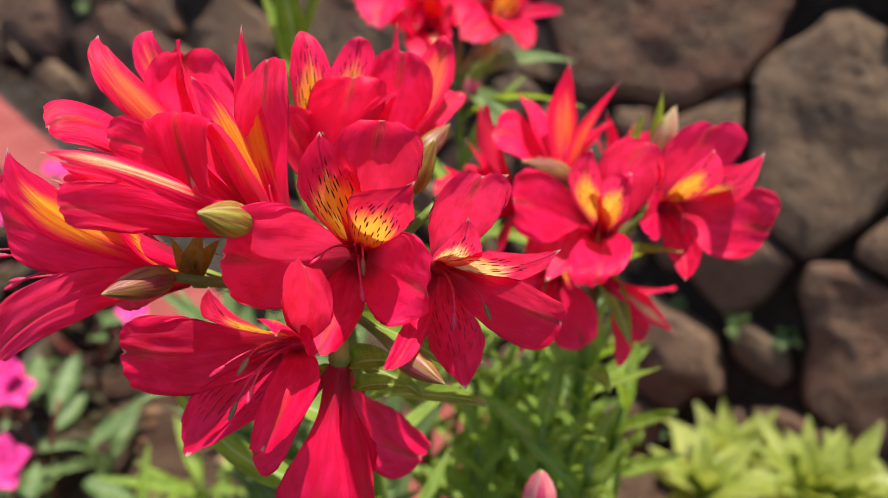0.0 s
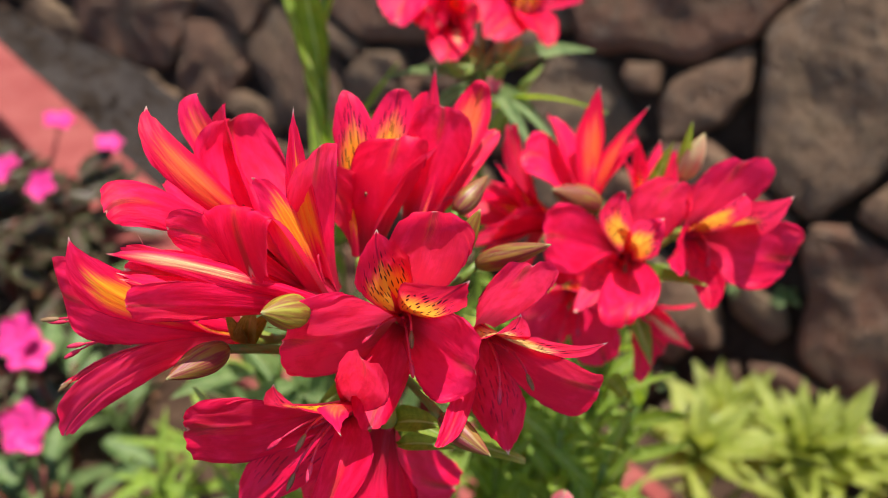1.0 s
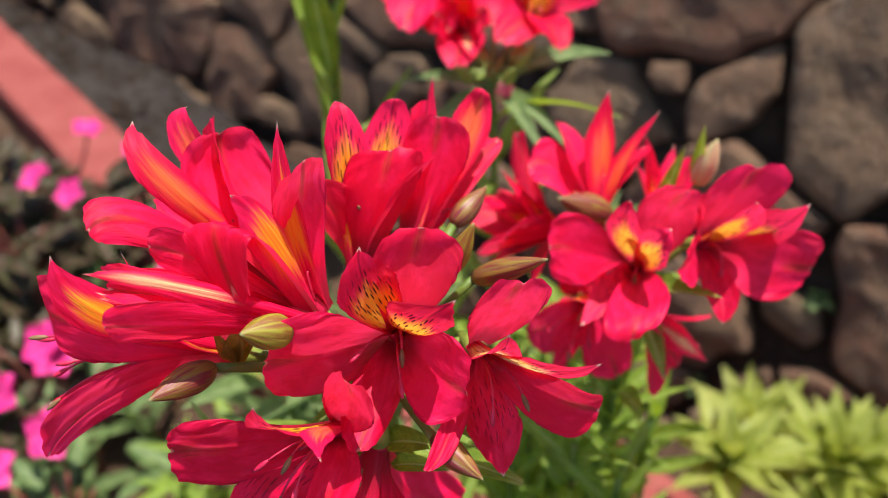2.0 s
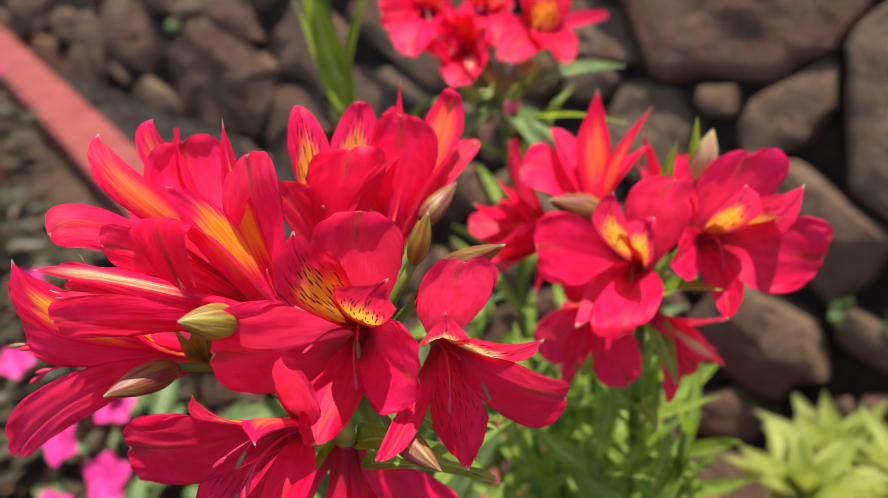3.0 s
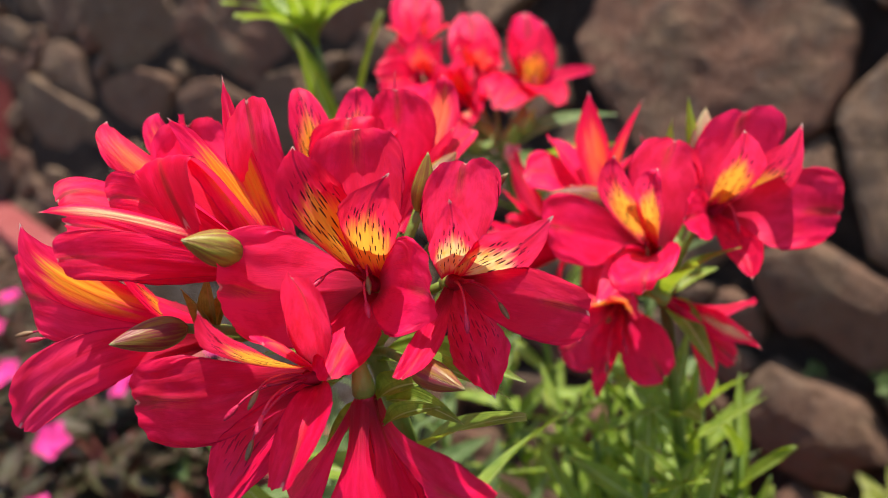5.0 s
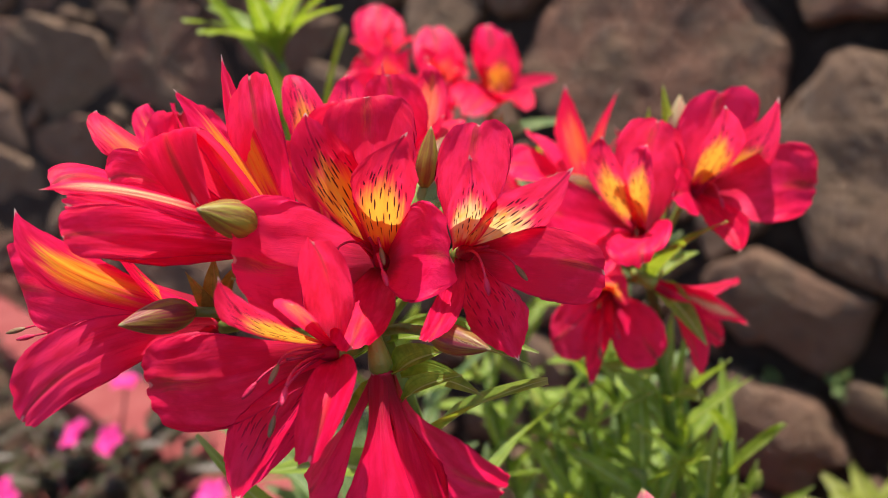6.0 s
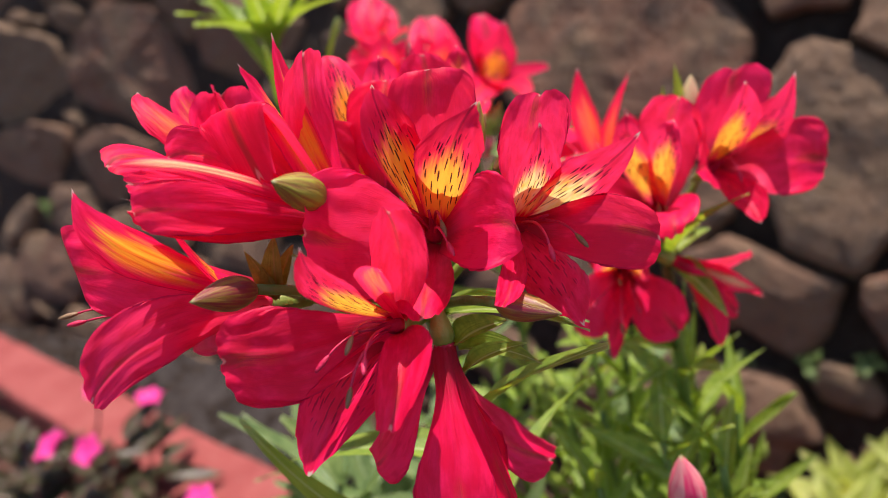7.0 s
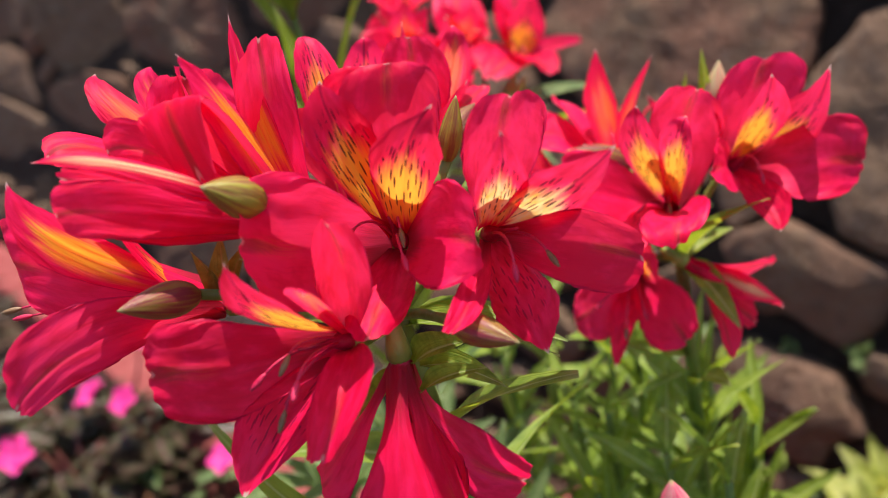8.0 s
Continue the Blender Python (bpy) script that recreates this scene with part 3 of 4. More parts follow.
def build_wall():
    rng = random.Random(11)
    seeds = STONES_NEAR + STONES_FAR
    for size in (1.0, .75, .5, .34):
        for tries in range(2600):
            s, h = rng.uniform(-1.2, 4.6), rng.uniform(-0.05, 1.42)
            far = 1.9 if s > .9 else 1.0
            a = rng.uniform(.085, .15) * size
            stone = (s, h, a * far, a * rng.uniform(.55, .9), rng.uniform(-50, 50) / far)
            free = True
            for other in seeds:
                n = (other[0] - s, other[1] - h)
                d = math.hypot(*n)
                if d < 1.2 and (d < 1e-6 or d < .90 * (reach_of(stone, (n[0] / d, n[1] / d)) + reach_of(other, (n[0] / d, n[1] / d)))):
                    free = False
                    break
            if free:
                seeds = seeds + [stone]
    core = []
    for out in (-0.022, -0.45):
        for s in (-1.4, 5.0):
            for h in (-0.12, 1.4):
                core.append(on_wall(s, h, out))
    body = new("wall_stone", mesh_of("wall_core", core, [(0, 1, 3, 2), (4, 6, 7, 5), (0, 4, 5, 1), (2, 3, 7, 6), (1, 5, 7, 3), (0, 2, 6, 4)], smooth=False))
    body.data.materials.append(M_EARTH)
    tagged(body, "rough dry-stone garden wall of brown and grey boulders with dark earth joints", "wall", kind="structure")
    for i, stone in enumerate(seeds):
        s, h, la, lb, slant = stone
        c, d = math.cos(radians(slant)), math.sin(radians(slant))
        corners = rng.randint(8, 11)
        poly = []
        for k in range(corners):
            g = 6.283 * (k + rng.uniform(-.28, .28)) / corners
            e = (abs(math.cos(g)) ** 3.4 + abs(math.sin(g)) ** 3.4) ** (-1 / 3.4) * rng.uniform(1.00, 1.16) * (1.16 if s > .9 else 1.05)
            x, y = la * e * math.cos(g), lb * e * math.sin(g)
            poly.append((s + x * c - y * d, h + x * d + y * c))
        for j, other in enumerate(seeds):
            dist = math.hypot(other[0] - s, other[1] - h)
            if i == j or dist > 1.2:
                continue
            n = ((other[0] - s) / dist, (other[1] - h) / dist)
            r0, r1 = reach_of(stone, n), reach_of(other, n)
            if dist > 1.25 * (r0 + r1):
                continue
            poly = clip_cell(poly, n, n[0] * s + n[1] * h + dist * r0 / (r0 + r1))
            if len(poly) < 3:
                break
        if len(poly) < 3:
            continue
        cx, cy = sum(p[0] for p in poly) / len(poly), sum(p[1] for p in poly) / len(poly)
        reach = max(math.hypot(p[0] - cx, p[1] - cy) for p in poly)
        if reach < 0.022:
            continue
        # rounded corners
        long = []
        for k in range(len(poly)):
            a, b = poly[k], poly[(k + 1) % len(poly)]
            long += [a, ((a[0] + b[0]) / 2, (a[1] + b[1]) / 2)] if math.hypot(a[0] - b[0], a[1] - b[1]) > 0.06 else [a]
        poly = long
        for cut in (.09, .24):
            nxt = []
            for k in range(len(poly)):
                a, b = poly[k], poly[(k + 1) % len(poly)]
                nxt += [(a[0] * (1 - cut) + b[0] * cut, a[1] * (1 - cut) + b[1] * cut), (a[0] * cut + b[0] * (1 - cut), a[1] * cut + b[1] * (1 - cut))]
            poly = nxt
        gap = rng.uniform(0.0005, 0.006)
        near = s < 1.1
        tilt = (rng.uniform(-.03, .10), (rng.uniform(.10, .30) if h > .66 else rng.uniform(-.02, .08)) if s > .9 else rng.uniform(.10, .26) if h < .46 else rng.uniform(-.16, -.02))
        low = s > .9 and h < .66
        proud = rng.uniform(-0.009, 0.010) * (.3 if low else 1)
        rings = [(.97, -.085), (1.0, -.026), (.988, -.006), (.955, .004), (.88, .010), (.70, .013), (.46, .015), (.22, .016)] if near else [(.97, -.085), (1.0, -.018), (.95, .004), (.5, .012)]
        verts = []
        for f, d in rings:
            for x, y in poly:
                r = math.hypot(x - cx, y - cy) + 1e-6
                hole = gap + 0.030 * max(0.0, noise.noise((x * 6, y * 6, 4.4)) - 0.05) + 0.012 * max(0.0, noise.noise((x * 8, y * 8, i * 0.9)))
                k = max(0.3, (r - hole * (.45 if low else 1)) / r) * f
                px, py = cx + (x - cx) * k, cy + (y - cy) * k
                wob = 0.016 * noise.noise((px * 5, py * 5, i)) + 0.009 * noise.noise((px * 11, py * 11, i + 3)) + 0.004 * noise.noise((px * 26, py * 26, i + 7))
                edge = 0.015 * noise.noise((px * 15, py * 15, i * 1.7))
                out = d + proud + (wob + (px - cx) * tilt[0] + (py - cy) * tilt[1] if d > -.05 else 0)
                verts.append(on_wall(px + edge, py + edge * .6, out))
        verts.append(on_wall(cx, cy, rings[-1][1] + proud + 0.014 * noise.noise((cx * 5, cy * 5, i))))
        m = len(poly)
        faces = []
        for a in range(len(rings) - 1):
            for k in range(m):
                faces.append((a * m + k, (a + 1) * m + k, (a + 1) * m + (k + 1) % m, a * m + (k + 1) % m))
        for k in range(m):
            faces.append(((len(rings) - 1) * m + k, len(verts) - 1, (len(rings) - 1) * m + (k + 1) % m))
        part("stone", mesh_of("stone", verts, faces, smooth=False), M_STONE, body)
    # a red-painted block let into the wall
    a, b = 3.68, 4.35
    ring = []
    for out in (-.05, .075, .085):
        inset = .0 if out < .08 else .02
        for s, h in ((a + inset, .58 + inset), (b - inset, .58 + inset), (b - inset, .93 - inset), (a + inset, .93 - inset)):
            ring.append(on_wall(s, h, out + .008 * noise.noise((s * 7, h * 7, 1))))
    faces = [(k * 4 + i, k * 4 + (i + 1) % 4, k * 4 + 4 + (i + 1) % 4, k * 4 + 4 + i) for k in (0, 1) for i in range(4)] + [(8, 9, 10, 11), (3, 2, 1, 0)]
    part("block", mesh_of("block", ring, faces, smooth=False), M_KERB, body, "red-painted concrete block let into the wall")
    return body


build_ground()
strip("kerb", -0.13, 0.0, -0.08, 0.35, -1.0, 5.0, M_KERB, "low red-painted concrete kerb, weathered, along the flower bed", "kerb")
strip("gutter", 0.004, 0.30, -0.10, 0.20, 0.75, 5.0, M_GRAVEL, "grey gravelly strip between the red kerb and the stone wall", "path", rough=0.02)
strip("drain_slab", 0.20, 0.36, -0.06, 0.05, -0.9, 0.35, M_KERB, "red-painted concrete drain edge at the foot of the wall", "slab")


# ---------------------------------------------------------------- flowers
COUNT = [0]


def flower(plant, origin, node, base, tepals, stamens=0, lean=None, label="", reach=0.024):
    """A lily flower: stalk and ovary as its mesh, tepals and stamens as its pieces. tepals: kind and tip, then both edges where it is broadest and its middle there, or its breadth, twist and bend."""
    O = np.asarray(origin, float)
    base = np.asarray(base, float)
    node = np.asarray(node, float)
    tips = np.array([t[1] for t in tepals])
    axis = unit(tips.mean(0) - base) if lean is None else unit(lean)
    root = base - axis * 0.011
    stalk = bezier(node, node + (root - node) * 0.5 + np.array((0, 0, 0.006)) - axis * 0.004, root, 9)
    ovary = [root + axis * d for d in (-0.006, -0.002, 0.001, 0.0036, 0.0056, 0.0072)]
    body = merge(tube(stalk - O, np.linspace(0.0019, 0.0016, 9), 8), tube(np.array(ovary) - O, (0.0016, 0.0024, 0.0031, 0.0036, 0.0037, 0.0026), 12))
    bloom = part("flower", mesh_of("flower", *body), M_OVARY, plant, label)
    style = [root + axis * d for d in (0.0066, 0.0090, 0.0130, 0.0190, 0.0250)]
    part("style", mesh_of("style", *tube(np.array(style) - O, (0.0030, 0.0026, 0.0012, 0.0006, 0.0004), 10)), M_STYLE, bloom)
    for spec in tepals:
        kind, tip = spec[0], np.asarray(spec[1], float)
        r = unit((tip - base) - axis * np.dot(tip - base, axis))
        foot = base - axis * 0.0042 + r * 0.0026
        face = unit(axis * 0.9 - r)
        mid = None
        if isinstance(spec[2], tuple):
            left, right = np.asarray(spec[2], float), np.asarray(spec[3], float)
            mid = np.asarray(spec[4], float) if len(spec) > 4 else None
        else:
            twist = radians(spec[3] if len(spec) > 3 else 0)
            bend = spec[4] if len(spec) > 4 else 0.5
            c = foot + unit(axis + r * 0.12) * np.linalg.norm(tip - foot) * bend
            mid = 0.1936 * foot + 0.4928 * c + 0.3136 * tip
            side = unit(np.cross(tip - foot, face))
            lean_to = np.cross(unit(tip - foot), side)
            side = side * math.cos(twist) + lean_to * math.sin(twist)
            hollow = face * spec[2] * 0.11
            left, right = mid - side * spec[2] / 2 + hollow, mid + side * spec[2] / 2 + hollow
        COUNT[0] += 1
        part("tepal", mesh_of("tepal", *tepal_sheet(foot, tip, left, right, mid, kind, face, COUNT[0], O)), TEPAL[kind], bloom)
    if stamens:
        rng = random.Random(COUNT[0])
        for k in range(stamens):
            a = 2 * math.pi * k / stamens
            side = unit(np.cross(axis, (0.2, 0.3, 1.0)))
            up = np.cross(side, axis)
            off = side * math.cos(a) + up * math.sin(a)
            L = reach * rng.uniform(0.8, 1.2)
            end = base + axis * L + off * rng.uniform(0.004, 0.010) + np.array((0, 0, -rng.uniform(0.004, 0.014)))
            path = bezier(base + off * 0.001, base + axis * L * 0.7 + off * 0.004, end, 10)
            d = unit(path[-1] - path[-2])
            an = [end + d * q for q in (-0.0005, 0.0008, 0.0024, 0.0042, 0.0054)]
            anther = tube(np.array(an) - O, (0.0003, 0.0007, 0.0009, 0.0007, 0.0003), 8)
            both = merge(tube(path - O, np.linspace(0.0005, 0.00035, 10), 6), anther)
            me = mesh_of("stamen", *both)
            n_fil = 9 * 6 + 2
            me.polygons.foreach_set("material_index", np.array([0 if i < n_fil else (1 if k % 2 else 0) for i in range(len(me.polygons))], dtype=np.int32))
            part("stamen", me, M_FILAMENT, bloom).data.materials.append(M_ANTHER)
    return bloom


def bud(plant, origin, node, base, tip, radius, material, label=""):
    O, base, tip, node = (np.asarray(k, float) for k in (origin, base, tip, node))
    stalk = bezier(node, (node + base) / 2 + np.array((0, 0, 0.004)), base, 8)
    n, sides = 16, 24
    axis = tip - base
    t = unit(axis)
    a = unit(np.cross(t, (0.37, 0.6, 0.7)))
    b = np.cross(t, a)
    verts, faces, uvs = [], [], []
    for i in range(n):
        u = i / (n - 1)
        r = radius * max(0.05, math.sin(math.pi * min(1, 0.10 + 0.90 * u ** 0.85)) ** 0.8) * (1 - 0.25 * u)
        for k in range(sides):
            g = 2 * math.pi * k / sides + u * 0.35
            rr = r * (1 + 0.085 * abs(math.sin(3 * g)) - 0.05)
            verts.append(base + axis * u + rr * (a * math.cos(g) + b * math.sin(g)) - O)
            uvs.append((k / sides, u))
    for i in range(n - 1):
        for k in range(sides):
            m = (k + 1) % sides
            faces.append((i * sides + k, i * sides + m, (i + 1) * sides + m, (i + 1) * sides + k))
    faces.append(tuple(range(sides - 1, -1, -1)))
    faces.append(tuple((n - 1) * sides + k for k in range(sides)))
    data = merge(tube(stalk - O, np.full(8, 0.0016), 8), (verts, faces, uvs))
    ob = part("bud", mesh_of("bud", *data), material, plant, label)
    ob.data.materials.append(M_STEM)
    stalk_faces = 7 * 8 + 2
    ob.data.polygons.foreach_set("material_index", np.array([1 if i < stalk_faces else 0 for i in range(len(ob.data.polygons))], dtype=np.int32))
    return ob


def leaf(plant, origin, base, tip, width, face=(0, 0, 1), start=None, bow=0.45, twist=0, material=None, cup=0.35, droop=0.0, profile=lance_profile, seed=1, name="leaf"):
    base, tip = np.asarray(base, float), np.asarray(tip, float)
    start = unit(tip - base) + np.array((0, 0, 0.5)) if start is None else start
    data = blade(base, start, tip, width, profile, face, cup, 0.012, twist, bow, 0.02, droop, 14, 7, 0.0, seed, origin)
    return part(name, mesh_of(name, *data), material or M_LEAF, plant)


def stem(plant, origin, path, r0=0.0032, r1=0.0026, material=None, name="stem"):
    return part(name, mesh_of(name, *tube(np.asarray(path) - np.asarray(origin, float), np.linspace(r0, r1, len(path)), 10)), material or M_STEM, plant)


def leaves_up(plant, origin, path, lo, hi, n, length, width, rng, material=None, spread=(45, 80)):
    """n leaves set spirally on a stem between the shares lo and hi of its path."""
    path = np.asarray(path)
    turn = rng.uniform(0, 6.28)
    for k in range(n):
        f = lo + (hi - lo) * (k + rng.uniform(-.3, .3)) / max(1, n - 1)
        f = min(max(f, 0.0), 0.995)
        i = f * (len(path) - 1)
        a = path[int(i)] + (path[min(int(i) + 1, len(path) - 1)] - path[int(i)]) * (i - int(i))
        turn += 2.4 + rng.uniform(-.35, .35)
        el = radians(90 - rng.uniform(*spread))
        out = np.array((math.cos(turn) * math.cos(el), math.sin(turn) * math.cos(el), math.sin(el)))
        L = length * rng.uniform(.7, 1.15)
        face = unit(np.array((0, 0, 1.0)) - out * out[2] + rng.uniform(-.25, .25) * np.array((out[1], -out[0], 0)))
        leaf(plant, origin, a, a + out * L, width * rng.uniform(.75, 1.15), face, unit(out + np.array((0, 0, .7))), 0.5, rng.uniform(-35, 35), material, 0.35, rng.uniform(0, .08), seed=rng.randrange(9999))


# front plant ------------------------------------------------------
O1 = (-0.02, 0.27, BED)
N1 = np.array((-0.036, 0.212, 0.886))
lily_front = thing("peruvian_lily", O1, "tall crimson peruvian lily in full bloom with yellow dark-flecked throats", "flowering plant", "peruvian lilies")
path1 = bezier3(O1, (-0.01, 0.27, 0.50), (-0.025, 0.235, 0.65), N1, 18)
stem(lily_front, O1, path1, 0.0042, 0.0032)
SPECKLED = "crimson bloom with a yellow throat flecked in dark maroon"

flower(lily_front, O1, N1, (-.028, .204, .916), [
    ("outer", (-.0175, .1962, .9656), (-.0320, .1890, .9570), (-.0065, .1947, .9538), (-.0203, .1949, .9535)),
    ("inner", (-.0338, .1854, .9659), (-.0399, .1779, .9544), (-.0252, .1924, .9520), (-.0328, .1868, .9516)),
    ("inner", (-.0092, .1756, .9559), (-.0264, .1865, .9474), (-.0085, .1809, .9428), (-.0183, .1805, .9435)),
    ("outer", (-.0043, .1768, .9192), (-.0158, .1701, .9121), (-.0064, .1802, .9367)),
    ("outer", (-.0614, .1715, .9362), (-.0461, .1813, .9473), (-.0560, .1851, .9072), (-.0512, .1844, .9254)),
    ("outer", (-.0374, .1657, .9046), (-.0424, .1857, .9088), (-.0262, .1885, .9032), (-.0331, .1827, .9085))], 3, label=SPECKLED)
flower(lily_front, O1, N1, (.000, .200, .912), [
    ("outer", (.0113, .1905, .9529), (-.0035, .1865, .9424), (.0185, .1933, .9395), (.0065, .1925, .9405)),
    ("cream", (.0305, .1706, .9377), (.0133, .1760, .9353), (.0227, .1820, .9207), (.0177, .1789, .9268)),
    ("cream", (.0065, .1726, .9468), (-.0024, .1762, .9348), (.0111, .1798, .9312)),
    ("outer", (.0377, .1862, .9008), (.0250, .1806, .9206), (.0222, .1795, .8979), (.0226, .1826, .9101)),
    ("outer", (-.0155, .1590, .9057), (-.0141, .1682, .9093), (-.0058, .1738, .9048)),
    ("lower", (.0066, .1705, .8892), (-.0047, .1833, .8932), (.0132, .1828, .8965), (.0036, .1811, .9000))], 2, label="crimson bloom with a cream throat flecked in dark maroon")
flower(lily_front, O1, N1, (-.0475, .176, .901), [
    ("outer", (-.0914, .1610, .9107), (-.0771, .1641, .9212), (-.0808, .1622, .8920), (-.0762, .1655, .9056)),
    ("inner", (-.0607, .1558, .9360), (-.0652, .1592, .9248), (-.0523, .1561, .9257), (-.0583, .1612, .9218)),
    ("faint", (-.0424, .1456, .9300), (-.0500, .1563, .9264), (-.0418, .1576, .9212)),
    ("outer", (-.0370, .1661, .9386), (-.0470, .1739, .9216), (-.0308, .1634, .9223), (-.0385, .1710, .9230)),
    ("outer", (-.0525, .1467, .8848), (-.0522, .1557, .8980), (-.0362, .1569, .9002), (-.0449, .1618, .8967)),
    ("lower", (-.0788, .1585, .8718), (-.0766, .1630, .8902), (-.0540, .1617, .8850), (-.0670, .1687, .8846))], 4, label=SPECKLED)
flower(lily_front, O1, N1, (-.0338, .1805, .884), [
    ("spoon", (-.0080, .2025, .8205), (-.0160, .2120, .8335), (-.0245, .1800, .8385), (-.0245, .1920, .8425)), ("spoon", (-.0631, .1703, .8622), (-.0579, .1732, .8701), (-.0535, .1598, .8622)),
    ("spoon", (-.0424, .1498, .8421), (-.0530, .1531, .8568), (-.0298, .1516, .8531), (-.0390, .1533, .8602)),
    ("spoon", (-.038, .180, .832), .026, 0, .72), ("spoon", (-.026, .164, .836), .022, 0, .72), ("spoon", (-.052, .168, .838), .022, 0, .7)], 3, (-.05, -.25, -1.0), "hanging crimson bloom seen from behind")
flower(lily_front, O1, N1, (-.088, .203, .908), [
    ("golden", (-.1220, .1892, .9583), (-.1203, .1849, .9374), (-.1104, .1954, .9418)),
    ("outer", (-.1275, .1603, .9098), (-.1134, .1707, .9285), (-.1169, .1782, .9050), (-.1144, .1778, .9150)),
    ("outer", (-.1327, .1943, .9372), (-.1249, .1957, .9475), (-.1230, .1877, .9202)),
    ("lower", (-.137, .183, .906), .018), ("inner", (-.1045, .196, .954), .010, 0, .4), ("outer", (-.115, .215, .90), .026)], 5, (-.056, -.012, .019), SPECKLED, 0.052)
flower(lily_front, O1, N1, (-.057, .195, .931), [
    ("striped", (-.1034, .1761, .9655), (-.0853, .1828, .9599), (-.0825, .1781, .9539)),
    ("outer", (-.1001, .1680, .9530), (-.0884, .1735, .9583), (-.0892, .1751, .9418)), ("outer", (-.108, .187, .951), .018, 0, .6),
    ("outer", (-.106, .186, .959), .015, 0, .6), ("lower", (-.104, .18, .955), .012), ("striped", (-.105, .182, .951), .011, 0, .6)], 0, label="half-opened crimson bloom with a cream stripe")
flower(lily_front, O1, N1, (-.055, .208, .925), [
    ("golden", (-.0665, .1915, .9796), (-.0657, .1900, .9637), (-.0629, .2129, .9563)), ("golden", (-.0601, .2204, .9830), .009, 60, .6),
    ("outer", (-.0501, .2104, .9788), (-.0640, .2110, .9571), (-.0496, .2240, .9582)), ("outer", (-.0694, .1854, .9475), (-.0829, .1930, .9669), (-.0624, .1865, .9693), (-.0727, .1925, .9702)),
    ("outer", (-.0836, .2409, .9720), (-.0938, .2253, .9587), (-.0715, .2443, .9557)), ("outer", (-.0950, .1934, .9608), (-.0810, .1930, .9653), (-.0797, .1893, .9488))], 4, label="upright crimson bloom with an orange-yellow streaked throat")
flower(lily_front, O1, N1, (-.072, .226, .925), [
    ("faint", (-.1094, .2334, .9775), (-.1056, .2193, .9659), (-.0935, .2275, .9628)), ("faint", (-.0987, .2497, .9750), (-.1032, .2420, .9652), (-.0885, .2398, .9649)),
    ("outer", (-.1144, .1987, .9618), (-.1083, .2137, .9638), (-.0997, .2037, .9524)), ("outer", (-.090, .248, .972), .030), ("outer", (-.112, .245, .945), .026, 30), ("lower", (-.118, .222, .945), .018)], 3, label=SPECKLED)
flower(lily_front, O1, N1, (-.043, .238, .920), [
    ("inner", (-.0497, .2597, .9718), (-.0540, .2522, .9607), (-.0390, .2525, .9602)), ("inner", (-.0313, .2748, .9652), (-.0424, .2679, .9550), (-.0251, .2700, .9542)),
    ("outer", (-.0308, .2485, .9596), (-.0470, .2445, .9522), (-.0212, .2522, .9482), (-.0342, .2425, .9494)),
    ("outer", (-.018, .259, .950), .024, 0, .55), ("outer", (-.060, .243, .951), .022, 45), ("lower", (-.04, .275, .95), .018)], 3, label=SPECKLED)
flower(lily_front, O1, N1, (-.025, .250, .918), [
    ("inner", (-.0185, .2917, .9649), .021, 0, .5), ("faint", (.0002, .2936, .9596), (-.0098, .2951, .9505), (.0049, .2920, .9455)),
    ("outer", (-.0154, .2651, .9635), (-.0290, .2664, .9497), (-.0046, .2708, .9434), (-.0174, .2623, .9498)),
    ("outer", (.0084, .3004, .9337), .014, 40, .5), ("outer", (-.022, .30, .950), .026), ("lower", (.00, .28, .94), .018)], 3, label=SPECKLED)
bud(lily_front, O1, N1, (-.0552, .1795, .9420), (-.0640, .1675, .9525), .0056, M_BUD_GREEN, "closed green bud")
bud(lily_front, O1, N1, (-.0835, .1862, .9190), (-.0945, .1660, .9273), .0054, M_BUD_DARK, "closed bud, olive green flushed red")
bud(lily_front, O1, N1, (-.0100, .2470, .9290), (.0022, .2615, .9362), .0048, M_BUD_DARK, "closed bud, olive green flushed red")
bud(lily_front, O1, N1, (-.0098, .2207, .9300), (-.0028, .2219, .9485), .0040, M_BUD_GREEN, "closed green bud")
bud(lily_front, O1, N1, (-.0025, .2250, .9225), (.0210, .2167, .9380), .0048, M_BUD_DARK, "closed bud, olive green flushed red")
bud(lily_front, O1, N1, (-.0152, .1757, .8992), (.0002, .1620, .8975), .0046, M_BUD_DARK, "closed bud, olive green flushed red")
rng1 = random.Random(5)
for tip, w in (((.010, .180, .880), .009), ((.014, .200, .872), .010), ((-.062, .192, .878), .009), ((.006, .222, .868), .010), 
               ((-.085, .225, .885), .010), ((-.078, .205, .935), .006), ((-.070, .190, .925), .005)):
    leaf(lily_front, O1, N1 + np.array((0, 0, -.004)), tip, w, (0, -.3, 1), seed=rng1.randrange(999), cup=.5)
for base, tip, w in (((-.031, .185, .884), (-.014, .178, .892), .009), ((-.030, .181, .877), (-.010, .174, .885), .006), ((-.030, .190, .880), (-.006, .182, .872), .008), ((-.034, .188, .880), (-.050, .178, .872), .007)):
    leaf(lily_front, O1, base, tip, w, (0, -.5, 1), seed=rng1.randrange(999), cup=.7)
for tip, w in (((-.084, .194, .929), .006), ((-.074, .192, .931), .008), ((-.070, .196, .926), .006)):
    leaf(lily_front, O1, (-.080, .197, .910), tip, w, (-.2, -1, .4), seed=rng1.randrange(999), cup=.6, material=M_OLIVE, name="bract")
